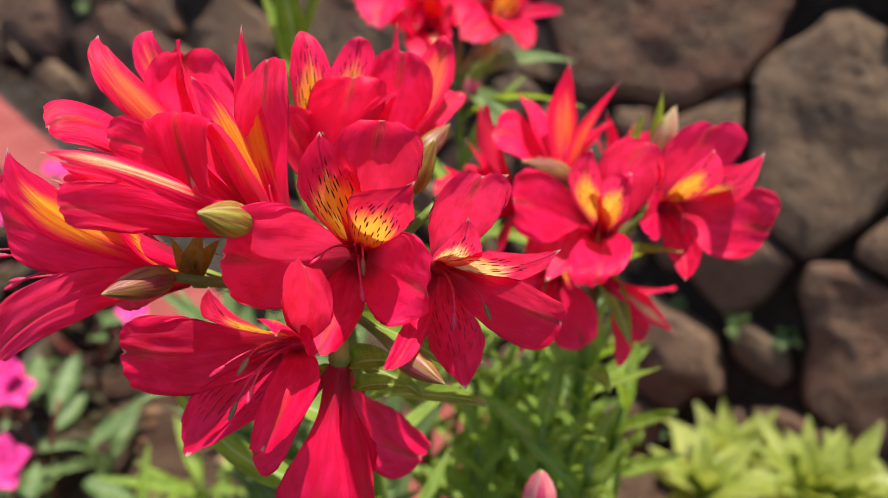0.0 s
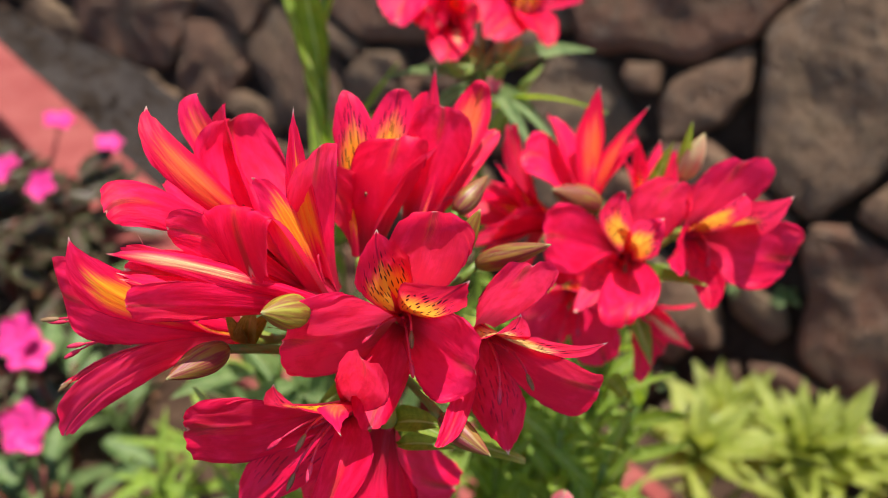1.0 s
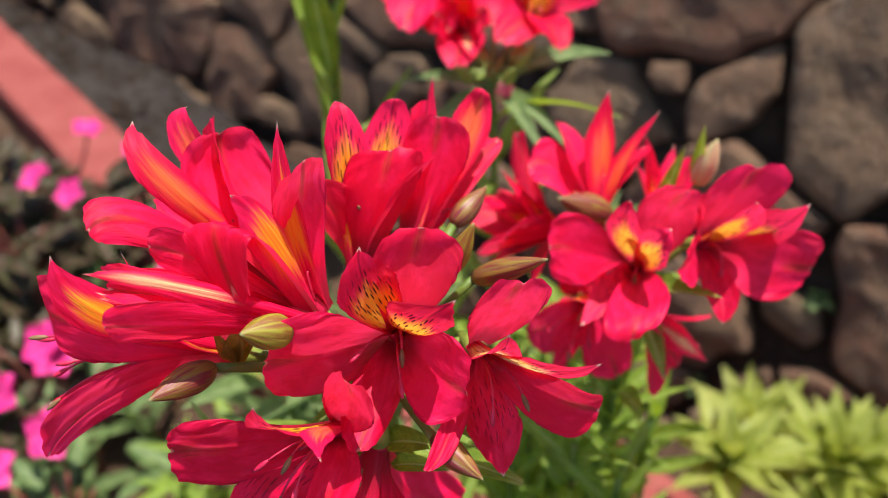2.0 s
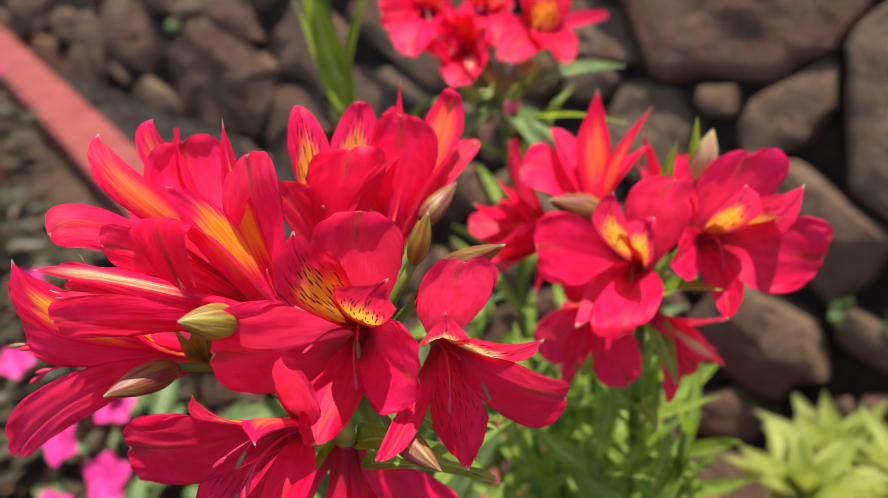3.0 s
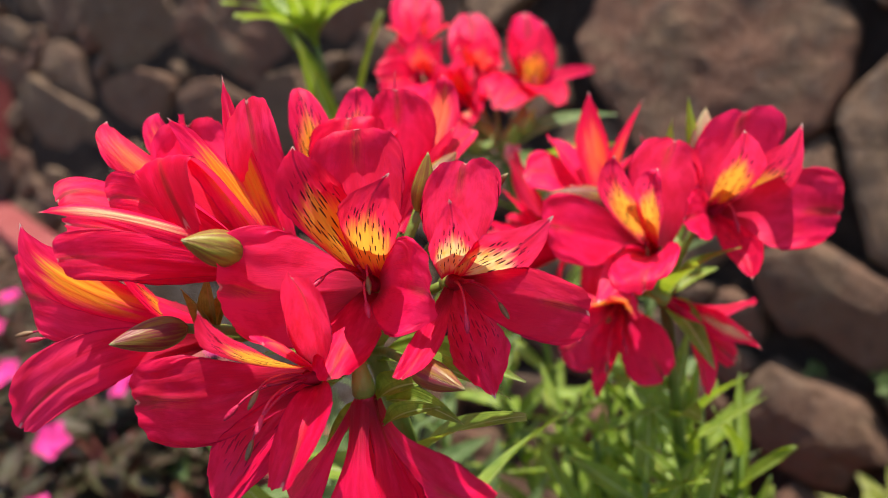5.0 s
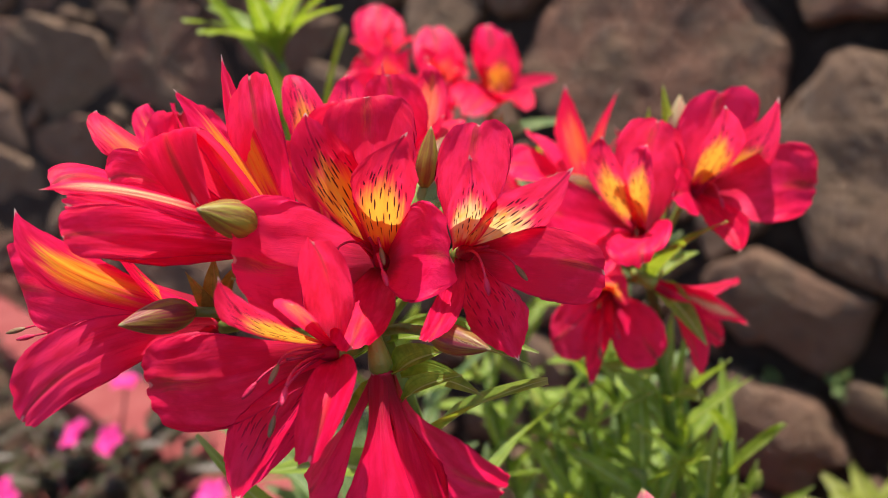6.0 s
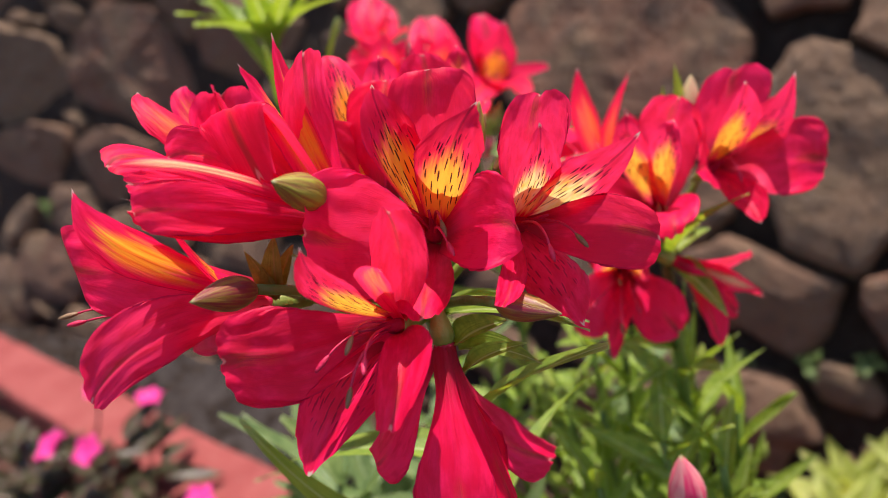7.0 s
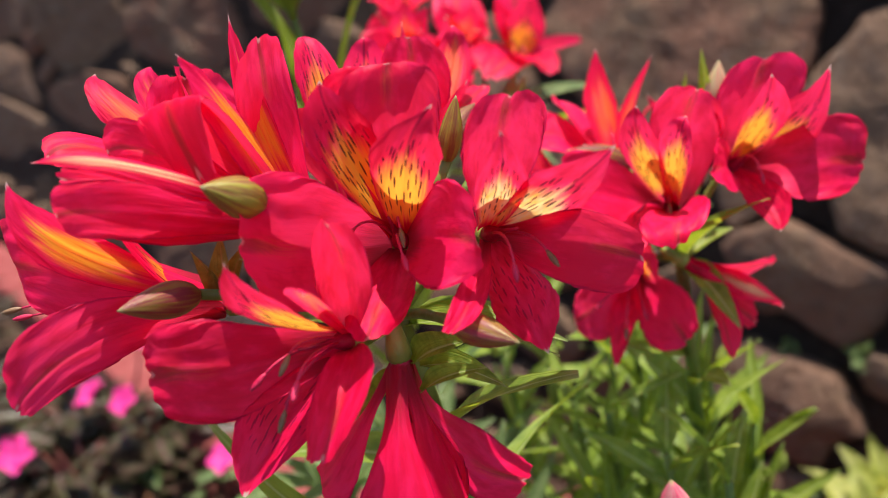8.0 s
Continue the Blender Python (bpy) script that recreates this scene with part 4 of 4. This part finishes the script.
leaves_up(lily_front, O1, path1, 0.45, 0.93, 14, .085, .014, rng1)
leaf(lily_front, O1, path1[15], (-.115, .223, .858), .013, (.2, -.5, 1), (-.5, -.2, -.4), .6, 0, M_LEAF, .15)

# plant behind it, to the wall's side ---------------------------------
O2 = (0.085, 0.37, BED)
N2 = np.array((0.079, 0.316, 0.830))
lily_side = thing("peruvian_lily", O2, "crimson peruvian lily with open blooms above fresh green leaves", "flowering plant", "peruvian lilies")
path2 = bezier3(O2, (0.09, 0.36, 0.50), (0.074, 0.31, 0.66), N2, 18)
stem(lily_side, O2, path2, 0.0040, 0.0030)
flower(lily_side, O2, N2, (.073, .300, .866), [
    ("outer", (.0865, .2900, .9163), (.0672, .2897, .9085), (.0959, .2965, .8915)),
    ("inner", (.0607, .2796, .9168), (.0526, .2828, .9028), (.0677, .2792, .8996)),
    ("inner", (.0742, .2651, .9132), (.0660, .2737, .9055), (.0739, .2605, .8988)),
    ("outer", (.0285, .2790, .8939), (.0432, .2950, .8995), (.0418, .2778, .8735)),
    ("outer", (.0606, .2425, .8746), (.0496, .2486, .8833), (.0783, .2602, .8810)), ("lower", (.045, .265, .862), .018)], 3, label=SPECKLED)
flower(lily_side, O2, N2, (.104, .302, .878), [
    ("heart", (.1182, .3045, .9195), (.0948, .2947, .9086), (.1341, .3051, .9046)),
    ("inner", (.1320, .2801, .9138), (.1230, .2967, .9009), (.1319, .2925, .8845), (.1273, .2952, .8896)),
    ("inner", (.1106, .2784, .9164), (.1000, .2833, .9019), (.1216, .2906, .8970)),
    ("outer", (.1522, .2957, .8683), (.1408, .2935, .8915), (.1251, .2803, .8629)),
    ("outer", (.0836, .2702, .8895), (.0919, .2837, .8964), (.0931, .2751, .8761)),
    ("lower", (.1069, .2701, .8588), (.1000, .2832, .8660), (.1142, .2764, .8692))], 1, label=SPECKLED)
flower(lily_side, O2, N2, (.058, .325, .876), [
    ("faint", (.0614, .3558, .9255), (.0507, .3430, .9085), (.0672, .3528, .9015)), ("faint", (.0841, .3479, .9187), .010, 50, .5),
    ("outer", (.0238, .3339, .8984), (.0372, .3505, .9038), (.0367, .3262, .8908)),
    ("outer", (.040, .362, .908), .026), ("outer", (.086, .362, .893), .022), ("lower", (.045, .318, .895), .016)], 4, label=SPECKLED)
flower(lily_side, O2, N2, (.057, .318, .829), [
    ("golden", (.041, .293, .852), .020, 0, .4), ("golden", (.062, .289, .851), .020, 0, .4), ("outer", (.0254, .3078, .8150), (.0350, .3017, .8395), (.0403, .2989, .8108)),
    ("outer", (.0696, .2837, .8081), (.0741, .2902, .8277), (.0544, .2950, .8073)), ("outer", (.053, .318, .866), .026), ("lower", (.0382, .2880, .8011), .014)], 4, label=SPECKLED)
flower(lily_side, O2, N2, (.082, .305, .832), [
    ("striped", (.114, .293, .811), .016, 0, .5), ("outer", (.119, .313, .823), .022, 0, .5), ("outer", (.087, .280, .798), .024, 0, .5),
    ("outer", (.105, .30, .80), .020), ("lower", (.112, .298, .815), .014), ("striped", (.112, .288, .816), .014)], 0, label="half-opened crimson bloom with a cream stripe")
flower(lily_side, O2, N2, (.046, .338, .858), [
    ("outer", (.000, .320, .858), .026), ("inner", (.018, .348, .885), .016), ("inner", (.026, .345, .885), .016),
    ("outer", (.010, .355, .870), .026), ("outer", (.028, .318, .838), .026), ("lower", (.006, .330, .842), .016)], 3, label=SPECKLED)
flower(lily_side, O2, N2, (.090, .33, .858), [
    ("outer", (.107, .352, .892), .022), ("inner", (.085, .365, .897), .014), ("inner", (.10, .365, .89), .014),
    ("outer", (.12, .35, .872), .022), ("outer", (.082, .375, .88), .022), ("lower", (.11, .37, .87), .014)], 2, label=SPECKLED)
flower(lily_side, O2, N2, (.044, .345, .852), [
    ("inner", (.012, .338, .893), .018), ("inner", (.000, .338, .880), .016), ("outer", (.020, .360, .905), .024),
    ("outer", (-.006, .350, .862), .024), ("outer", (.012, .318, .868), .024), ("lower", (.002, .330, .850), .016)], 2, label=SPECKLED)
bud(lily_side, O2, N2, (.062, .322, .880), (.036, .312, .896), .0075, M_BUD_DARK, "closed bud, flushed dark red")
bud(lily_side, O2, N2, (.106, .336, .888), (.110, .334, .914), .0062, M_BUD_PALE, "pale green and pink bud about to open")
leaf(lily_side, O2, (.104, .336, .888), (.103, .334, .921), .006, (-.6, -.8, .2), seed=4)
leaf(lily_side, O2, (.088, .33, .875), (.093, .325, .915), .007, (-.6, -.8, .2), seed=8)
for tip, w in (((.104, .272, .872), .016), ((.108, .33, .835), .013), ((.09, .275, .815), .012)):
    leaf(lily_side, O2, N2, tip, w, (0, -.2, 1), seed=rng1.randrange(999), cup=.5)
leaves_up(lily_side, O2, path2, 0.42, 0.90, 24, .056, .012, rng1, None, (25, 65))

# plant farther back ---------------------------------------------------
O3 = (0.0, 0.49, BED)
N3 = np.array((0.010, 0.476, 0.876))
lily_back = thing("peruvian_lily", O3, "crimson peruvian lily growing nearer the stone wall", "flowering plant", "peruvian lilies")
path3 = bezier3(O3, (0.01, 0.50, 0.5), (0.02, 0.49, 0.68), N3, 18)
stem(lily_back, O3, path3, 0.0036, 0.0026)
flower(lily_back, O3, N3, (.0356, .5126, .9026), [
    ("inner", (.0283, .5049, .9466), .026),
    ("inner", (.0531, .5085, .9436), .028),
    ("outer", (.0418, .5329, .9514), .037),
    ("outer", (.0510, .4714, .8983), .033), ("outer", (.0135, .4685, .9032), .031), ("outer", (.0858, .5453, .9017), .011, 30, .25)], 3, label=SPECKLED)
flower(lily_back, O3, N3, (-.0326, .5048, .9263), [
    ("faint", (-.0286, .4968, .9583), .024),
    ("faint", (-.0150, .4959, .9510), .024),
    ("outer", (-.0613, .4808, .9356), .035),
    ("outer", (-.0484, .5160, .9547), .037), ("outer", (-.0443, .4624, .9148), .033), ("outer", (-.0162, .4663, .9111), .033)], 3, label=SPECKLED)
flower(lily_back, O3, N3, (-.0002, .5191, .9188), [
    ("faint", (-.0044, .5109, .9492), .024),
    ("faint", (.0146, .5122, .9441), .024),
    ("outer", (.0040, .5404, .9591), .037),
    ("outer", (.0206, .5078, .9217), .035), ("outer", (-.0069, .4776, .9071), .031), ("outer", (.0102, .4824, .9095), .031)], 3, label=SPECKLED)
flower(lily_back, O3, N3, (-.0381, .5339, .9410), [
    ("faint", (-.0386, .5341, .9753), .024),
    ("faint", (-.0197, .5369, .9732), .024),
    ("outer", (-.0518, .5257, .9641), .035),
    ("outer", (-.0319, .5669, .9811), .037), ("outer", (-.0094, .5354, .9548), .035), ("lower", (-.0339, .5059, .9514), .018)], 3, label=SPECKLED)
flower(lily_back, O3, N3, (-.008, .490, .905), [
    ("outer", (-.026, .462, .925), .030), ("outer", (.004, .460, .930), .030), ("faint", (-.020, .470, .940), .022), ("faint", (-.004, .468, .944), .022),
    ("outer", (-.012, .446, .898), .030), ("striped", (-.004, .448, .905), .014)], 3, label=SPECKLED)
bud(lily_back, O3, N3, (.013, .535, .918), (.0095, .543, .952), .0060, M_BUD_PINK, "pale pink bud")
bud(lily_back, O3, N3, (.016, .462, .868), (.020, .455, .888), .0060, M_BUD_PINK, "pale pink bud")
for k in range(9):
    a = rng1.uniform(0, 6.28)
    bud(lily_back, O3, N3, N3 + np.array((math.cos(a) * .018, math.sin(a) * .018, .004)), N3 + np.array((math.cos(a) * .030, math.sin(a) * .030, .020)), .0042, M_BUD_FRESH)
for tip, w in (((.095, .532, .868), .017), ((-.04, .43, .845), .012), ((.06, .42, .85), .012), ((-.06, .50, .86), .012), ((.04, .40, .86), .011)):
    leaf(lily_back, O3, N3 + np.array((0, .0, -.008)), tip, w, (0, -.3, 1), material=M_LEAF_BLUE, seed=rng1.randrange(999), cup=.4)
leaves_up(lily_back, O3, path3, 0.45, 0.95, 16, .09, .014, rng1)


# leafy shoots without flowers ------------------------------------------
def shoot(foot, top, n, length, width, rng, lo=.25, hi=1.0, mid=None, material=None, label="fresh green leafy shoot of a peruvian lily", spread=(35, 75), buds=0):
    foot = (foot[0], foot[1], ground_z(foot[0], foot[1]) - 0.004)
    plant = thing("leafy_shoot", foot, label, "plant", "leafy shoots")
    foot, top = np.asarray(foot, float), np.asarray(top, float)
    m = (foot + top) / 2 if mid is None else np.asarray(mid, float)
    path = bezier(foot, m, top, 16)
    stem(plant, foot, path, .0032, .002)
    leaves_up(plant, foot, path, lo, hi, n, length, width, rng, material, spread)
    for k in range(buds):
        a = k * 2.1 + rng.uniform(-.4, .4)
        b = top + np.array((math.cos(a) * .008, math.sin(a) * .008, .004))
        bud(plant, foot, top, b, b + np.array((math.cos(a) * .004, math.sin(a) * .004, .013)), .0035, M_BUD_FRESH)
    return plant


rng2 = random.Random(21)
# the tall shoot with a whorl of leaves
tall = shoot((-.11, .55, 0), (-.102, .514, .972), 9, .125, .026, rng2, .55, .92, (-.10, .53, .6), spread=(10, 38))
for k in range(11):
    a = k * 0.571 + .2
    d = np.array((math.cos(a), math.sin(a), 0))
    leaf(tall, (-.11, .55, BED - 0.004), np.array((-.102, .514, .962)), np.array((-.102, .514, .985)) + d * rng2.uniform(.04, .06) + np.array((0, 0, rng2.uniform(0, .04))), .017, (0, 0, 1), unit(d * .5 + np.array((0, 0, 1))), .5, seed=k)
for x, y, z in ((.05, .40, .70), (.10, .40, .62), (.02, .42, .64), (.075, .37, .62), (.04, .36, .56),
                (.09, .47, .72), (.06, .43, .60), (.12, .35, .62), (.02, .35, .70), (.08, .42, .66),
                (.10, .37, .68), (-.015, .41, .70)):
    shoot((x + rng2.uniform(-.03, .03), y + .03, 0), (x, y, z + .045), 22, .055, .0115, rng2, .45, 1.0, None, M_LEAF_BLUE if x + y > .47 else None, buds=3)
for x, y, z in ((-.085, .36, .70), (-.060, .39, .73), (-.105, .42, .68), (-.04, .34, .68), (-.12, .47, .66), (-.130, .385, .70), (-.105, .345, .72), (-.15, .43, .68), (-.118, .335, .74), (-.138, .365, .735)):
    shoot((x + rng2.uniform(-.02, .02), y + .04, 0), (x, y, z), 18, .085, .016, rng2, .35, 1.0, None, M_LEAF_BLUE, "tall leafy shoot with grey-green lance leaves", (25, 65))
for x, y, z in ((.035, .33, .745), (.085, .335, .74), (.11, .33, .72), (.06, .36, .76), (.078, .275, .735), (.055, .29, .745), (.02, .30, .72)):
    shoot((x + rng2.uniform(-.02, .02), y + .04, 0), (x, y, z), 20, .058, .012, rng2, .45, 1.0, None, None, "fresh green leafy shoot of a peruvian lily", (15, 50))
# one shoot ends in a pink bud
pink_shoot = shoot((.06, .27, 0), (.043, .222, .762), 8, .06, .011, rng2, .5, .95)
bud(pink_shoot, (.06, .27, BED - 0.004), (.043, .222, .762), (.043, .221, .763), (.042, .218, .795), .0082, M_BUD_PINK, "fat pink bud")


# lime-green bushes in front of the wall ----------------------------------
def lime_plant(foot, height, heads, rng):
    plant = thing("lime_shrub", foot, "low shrub with rosettes of bright lime-yellow pointed leaves", "shrub", "lime shrubs")
    foot = np.asarray(foot, float)
    for hx, hy, hz in heads:
        top = foot + np.array((hx, hy, hz * height))
        path = bezier(foot, foot + np.array((hx * .3, hy * .3, hz * height * .6)), top, 10)
        stem(plant, foot, path, .004, .003)
        for ring, (n, L, el) in enumerate(((7, .112, 22), (6, .095, 46), (4, .064, 68))):
            for k in range(n):
                a = 6.283 * (k + .5 * ring + rng.uniform(-.2, .2)) / n
                e = radians(el + rng.uniform(-9, 9))
                d = np.array((math.cos(a) * math.cos(e), math.sin(a) * math.cos(e), math.sin(e)))
                b = top - np.array((0, 0, .03 - ring * .01))
                leaf(plant, foot, b, b + d * L * rng.uniform(.85, 1.15), .034 - ring * .004, unit(np.array((0, 0, 1.2)) - d * .5), unit(d + np.array((0, 0, .6))), .4, rng.uniform(-15, 15), M_LIME, .3, .03, seed=rng.randrange(9999))
        leaves_up(plant, foot, path, .45, .8, 4, .07, .018, rng, M_LIME)


lime_plant((.335, .61, 0), .345, ((-.03, -.03, 1.0), (.10, -.02, .95), (.04, .06, .85)), rng2)
lime_plant((.48, .62, 0), .32, ((0, -.02, 1.0), (.08, -.06, .9), (-.05, -.08, .86)), rng2)


# pink bedding flowers ---------------------------------------------------
def bedding_flower_mesh():
    pieces = []
    for k in range(5):
        a = 2 * math.pi * k / 5
        d = np.array((math.cos(a), math.sin(a), 0.12))
        pieces.append(blade((0, 0, 0), d + np.array((0, 0, .5)), d * .024, .025, oval_profile, (0, 0, 1), .1, .05, 0, .4, .0, 0, 9, 7, .0004, k))
    return mesh_of("bloom", *merge(*pieces))


BLOOM = bedding_flower_mesh()
def bedding_leaves():
    return [mesh_of("bedding_leaf", *blade((0, 0, 0), (0, 1, .5), (0, L, .01), W, oval_profile, (0, 0, 1), .3, .03, 0, .4, .04, .05, 9, 5, .0005, 7 + k)) for k, (L, W) in enumerate(((.065, .03), (.055, .026), (.075, .028)))]


LEAVES_OF = {M_BRONZE: bedding_leaves(), M_LEAF_BLUE: bedding_leaves()}


def bedding_plant(foot, height, radius, blooms, rng, leaf_mat, n_leaves=55, label="bushy bedding plant with bronze-green leaves and hot pink flowers"):
    plant = thing("bedding_plant", foot, label, "flowering plant", "pink bedding plants")
    for k in range(7):
        a = rng.uniform(0, 6.28)
        top = np.array((math.cos(a) * radius * rng.uniform(.3, .9), math.sin(a) * radius * rng.uniform(.3, .9), height * rng.uniform(.7, .95)))
        part("stalk", mesh_of("stalk", *tube(bezier((0, 0, 0), top * np.array((.2, .2, .6)), top, 8), np.linspace(.004, .0022, 8), 7)), M_TWIG, plant)
    for k in range(n_leaves):
        a, q = rng.uniform(0, 6.28), math.sqrt(rng.uniform(0, 1))
        z = height * (0.25 + 0.72 * (1 - q * q * .6) * rng.uniform(.55, 1.0))
        at = Matrix.Translation((math.cos(a) * q * radius, math.sin(a) * q * radius, z)) @ Euler((rng.uniform(-.5, .35), rng.uniform(-.4, .4), a - 1.57 + rng.uniform(-.6, .6))).to_matrix().to_4x4() @ Matrix.Scale(rng.uniform(.75, 1.2), 4)
        part("leaf", LEAVES_OF[leaf_mat][k % 3], leaf_mat, plant, at=at)
    for x, y, z, s in blooms:
        part("stalk", mesh_of("stalk", *tube(bezier((x * .3, y * .3, height * .3), (x * .8, y * .8, z * .6), (x, y, z), 8), np.linspace(.003, .0018, 8), 7)), M_TWIG, plant)
        at = Matrix.Translation((x, y, z)) @ Euler((rng.uniform(.1, .8), rng.uniform(-.3, .3), rng.uniform(-.6, .6))).to_matrix().to_4x4() @ Matrix.Scale(s, 4)
        part("bloom", BLOOM, M_PINK, plant, at=at)


rng3 = random.Random(8)


# where the pink blooms stand over the bed
BLOOMS = [(-.635, 1.10), (-.532, 1.036), (-.645, .94), (-.576, .90), (-.475, .60), (-.49, .53), (-.424, .491), (-.449, .429), (-.62, .656), (-.464, .589),
          (-.381, .728), (-.71, .833), (-1.37, 1.81), (-1.32, 1.56), (-1.66, 2.04), (-.93, 1.06), (-1.12, 1.30), (-.80, .78), (-1.18, 1.45)]
BRONZE_BEDS = [(-.67, .875, .20, .11), (-.60, .955, .19, .09), (-.79, .795, .19, .11), (-.93, 1.055, .20, .12), (-.75, 1.015, .19, .10), (-1.15, 1.335, .205, .13),
               (-1.07, 1.135, .20, .12), (-.73, .655, .17, .10), (-1.35, 1.575, .215, .13), (-.55, .655, .155, .09), (-1.60, 1.855, .215, .14)]
GREY_BEDS = [(-.46, .57, .20, .07), (-.42, .44, .19, .06), (-.50, .80, .14, .07)]
ALL_BEDS = BRONZE_BEDS + GREY_BEDS


def blooms_over(bed):
    """Blooms that belong to this plant, as seen from its foot."""
    out = []
    for bx, by in BLOOMS:
        if min(ALL_BEDS, key=lambda b: (b[0] - bx) ** 2 + (b[1] - by) ** 2) == bed:
            out.append((bx - bed[0], by - bed[1], .205 + rng3.uniform(-.012, .012), rng3.uniform(.9, 1.2)))
    return out


for bed in BRONZE_BEDS:
    bedding_plant((bed[0], bed[1], BED), bed[2], bed[3], blooms_over(bed), rng3, M_BRONZE)
for bed in GREY_BEDS:
    bedding_plant((bed[0], bed[1], BED), bed[2], bed[3], blooms_over(bed), rng3, M_LEAF_BLUE, 9, "low grey-green bedding plant with scattered hot pink flowers")
for x, y in ((-.33, .50), (-.36, .40), (-.20, .50), (-.12, .58), (-.24, .36), (-.38, .34)):
    shoot((x, y, 0), (x + rng3.uniform(-.09, .06), y - rng3.uniform(0, .07), BED + rng3.uniform(.07, .19)), 14, .080, .013, rng3, .2, 1.0, material=M_LEAF if x > -.37 else M_LEAF_BLUE, label="low leafy shoot with green pointed leaves", spread=(40, 85))


for x, y in ((-.45, .56), (-.24, .54), (-.40, .62), (-.55, .58)):
    shoot((x, y, 0), (x + rng3.uniform(-.06, .06), y - rng3.uniform(0, .07), BED + rng3.uniform(.06, .12)), 9, .115, .017, rng3, .2, 1.0, material=M_LEAF if x > -.37 else M_LEAF_BLUE, label="low leafy shoot with green pointed leaves", spread=(45, 85))


# ---------------------------------------------------------------- litter on the bed
def build_litter():
    rng = random.Random(4)
    pieces = []
    for k in range(900):
        x, y = rng.uniform(-1.1, .3), rng.uniform(.25, 1.4)
        if (x - KERB_BACK[0]) * KERB_OUT[0] + (y - KERB_BACK[1]) * KERB_OUT[1] > -0.14:
            continue
        a = rng.uniform(0, 6.28)
        L = rng.uniform(.010, .032)
        d = np.array((math.cos(a), math.sin(a), rng.uniform(-.1, .4)))
        z = BED + .004 + .030 * noise.noise((x * 3, y * 3, 0)) + .016 * noise.noise((x * 14, y * 14, 2))
        pieces.append(blade((x, y, z), d + np.array((0, 0, .5)), np.array((x, y, z)) + d * L, L * rng.uniform(.3, .6), oval_profile, (rng.uniform(-.4, .4), rng.uniform(-.4, .4), 1), rng.uniform(-.4, .6), .05, 0, .4, .03, 0, 6, 4, .0006, k))
    ob = new("leaf_litter", mesh_of("leaf_litter", *merge(*pieces)))
    ob.data.materials.append(M_LITTER)
    tagged(ob, "dry brown fallen leaves and scraps scattered on the soil", "leaf litter", kind="stuff")


build_litter()


def build_pebbles():
    rng = random.Random(9)
    verts, faces = [], []
    for k in range(700):
        s, d = rng.uniform(.8, 3.5), rng.uniform(.02, .28)
        p = KERB_BACK + KERB_ALONG * s + KERB_OUT * d
        r = rng.uniform(.004, .016)
        b = len(verts)
        n = 7
        for ring, (f, z) in enumerate(((1, 0), (.8, .6))):
            for j in range(n):
                a = 6.283 * j / n + k
                q = r * f * rng.uniform(.75, 1.2)
                verts.append((p[0] + math.cos(a) * q, p[1] + math.sin(a) * q, .20 + r * z * .8))
        verts.append((p[0], p[1], .20 + r * .75))
        for j in range(n):
            m = (j + 1) % n
            faces.append((b + j, b + m, b + n + m, b + n + j))
            faces.append((b + n + j, b + n + m, b + 2 * n))
    ob = new("pebbles", mesh_of("pebbles", verts, faces))
    ob.data.materials.append(M_EARTH)
    tagged(ob, "small grey-brown pebbles and grit along the foot of the wall", "pebbles", kind="stuff")


build_pebbles()


def wall_weed(s, h, size, rng):
    p = on_wall(s, h, 0.0)
    plant = thing("wall_weed", p, "tiny green weed rooted in a joint of the stone wall", "weed", "wall weeds")
    for k in range(16):
        a, e = rng.uniform(0, 6.28), rng.uniform(.1, 1.2)
        d = unit(WALL_OUT * math.sin(e) + (ALONG * math.cos(a) + WALL_UP * math.sin(a)) * math.cos(e))
        L = size * rng.uniform(.35, .75)
        leaf(plant, p, p - WALL_OUT * .012, p + d * L, L * .45, unit(WALL_OUT + np.array((0, 0, .5))), None, .4, 0, M_LEAF_BLUE, .2, .05, oval_profile, rng.randrange(999))


rng4 = random.Random(31)
for s, h, size in ((.055, .315, .045), (.155, .315, .030), (-.02, .325, .04), (.10, .10, .04), (1.98, .50, .07), (2.28, .62, .07), (1.65, .70, .05), (.66, .60, .03)):
    wall_weed(s, h, size, rng4)

# ---------------------------------------------------------------- the wall's stones, last
build_wall()
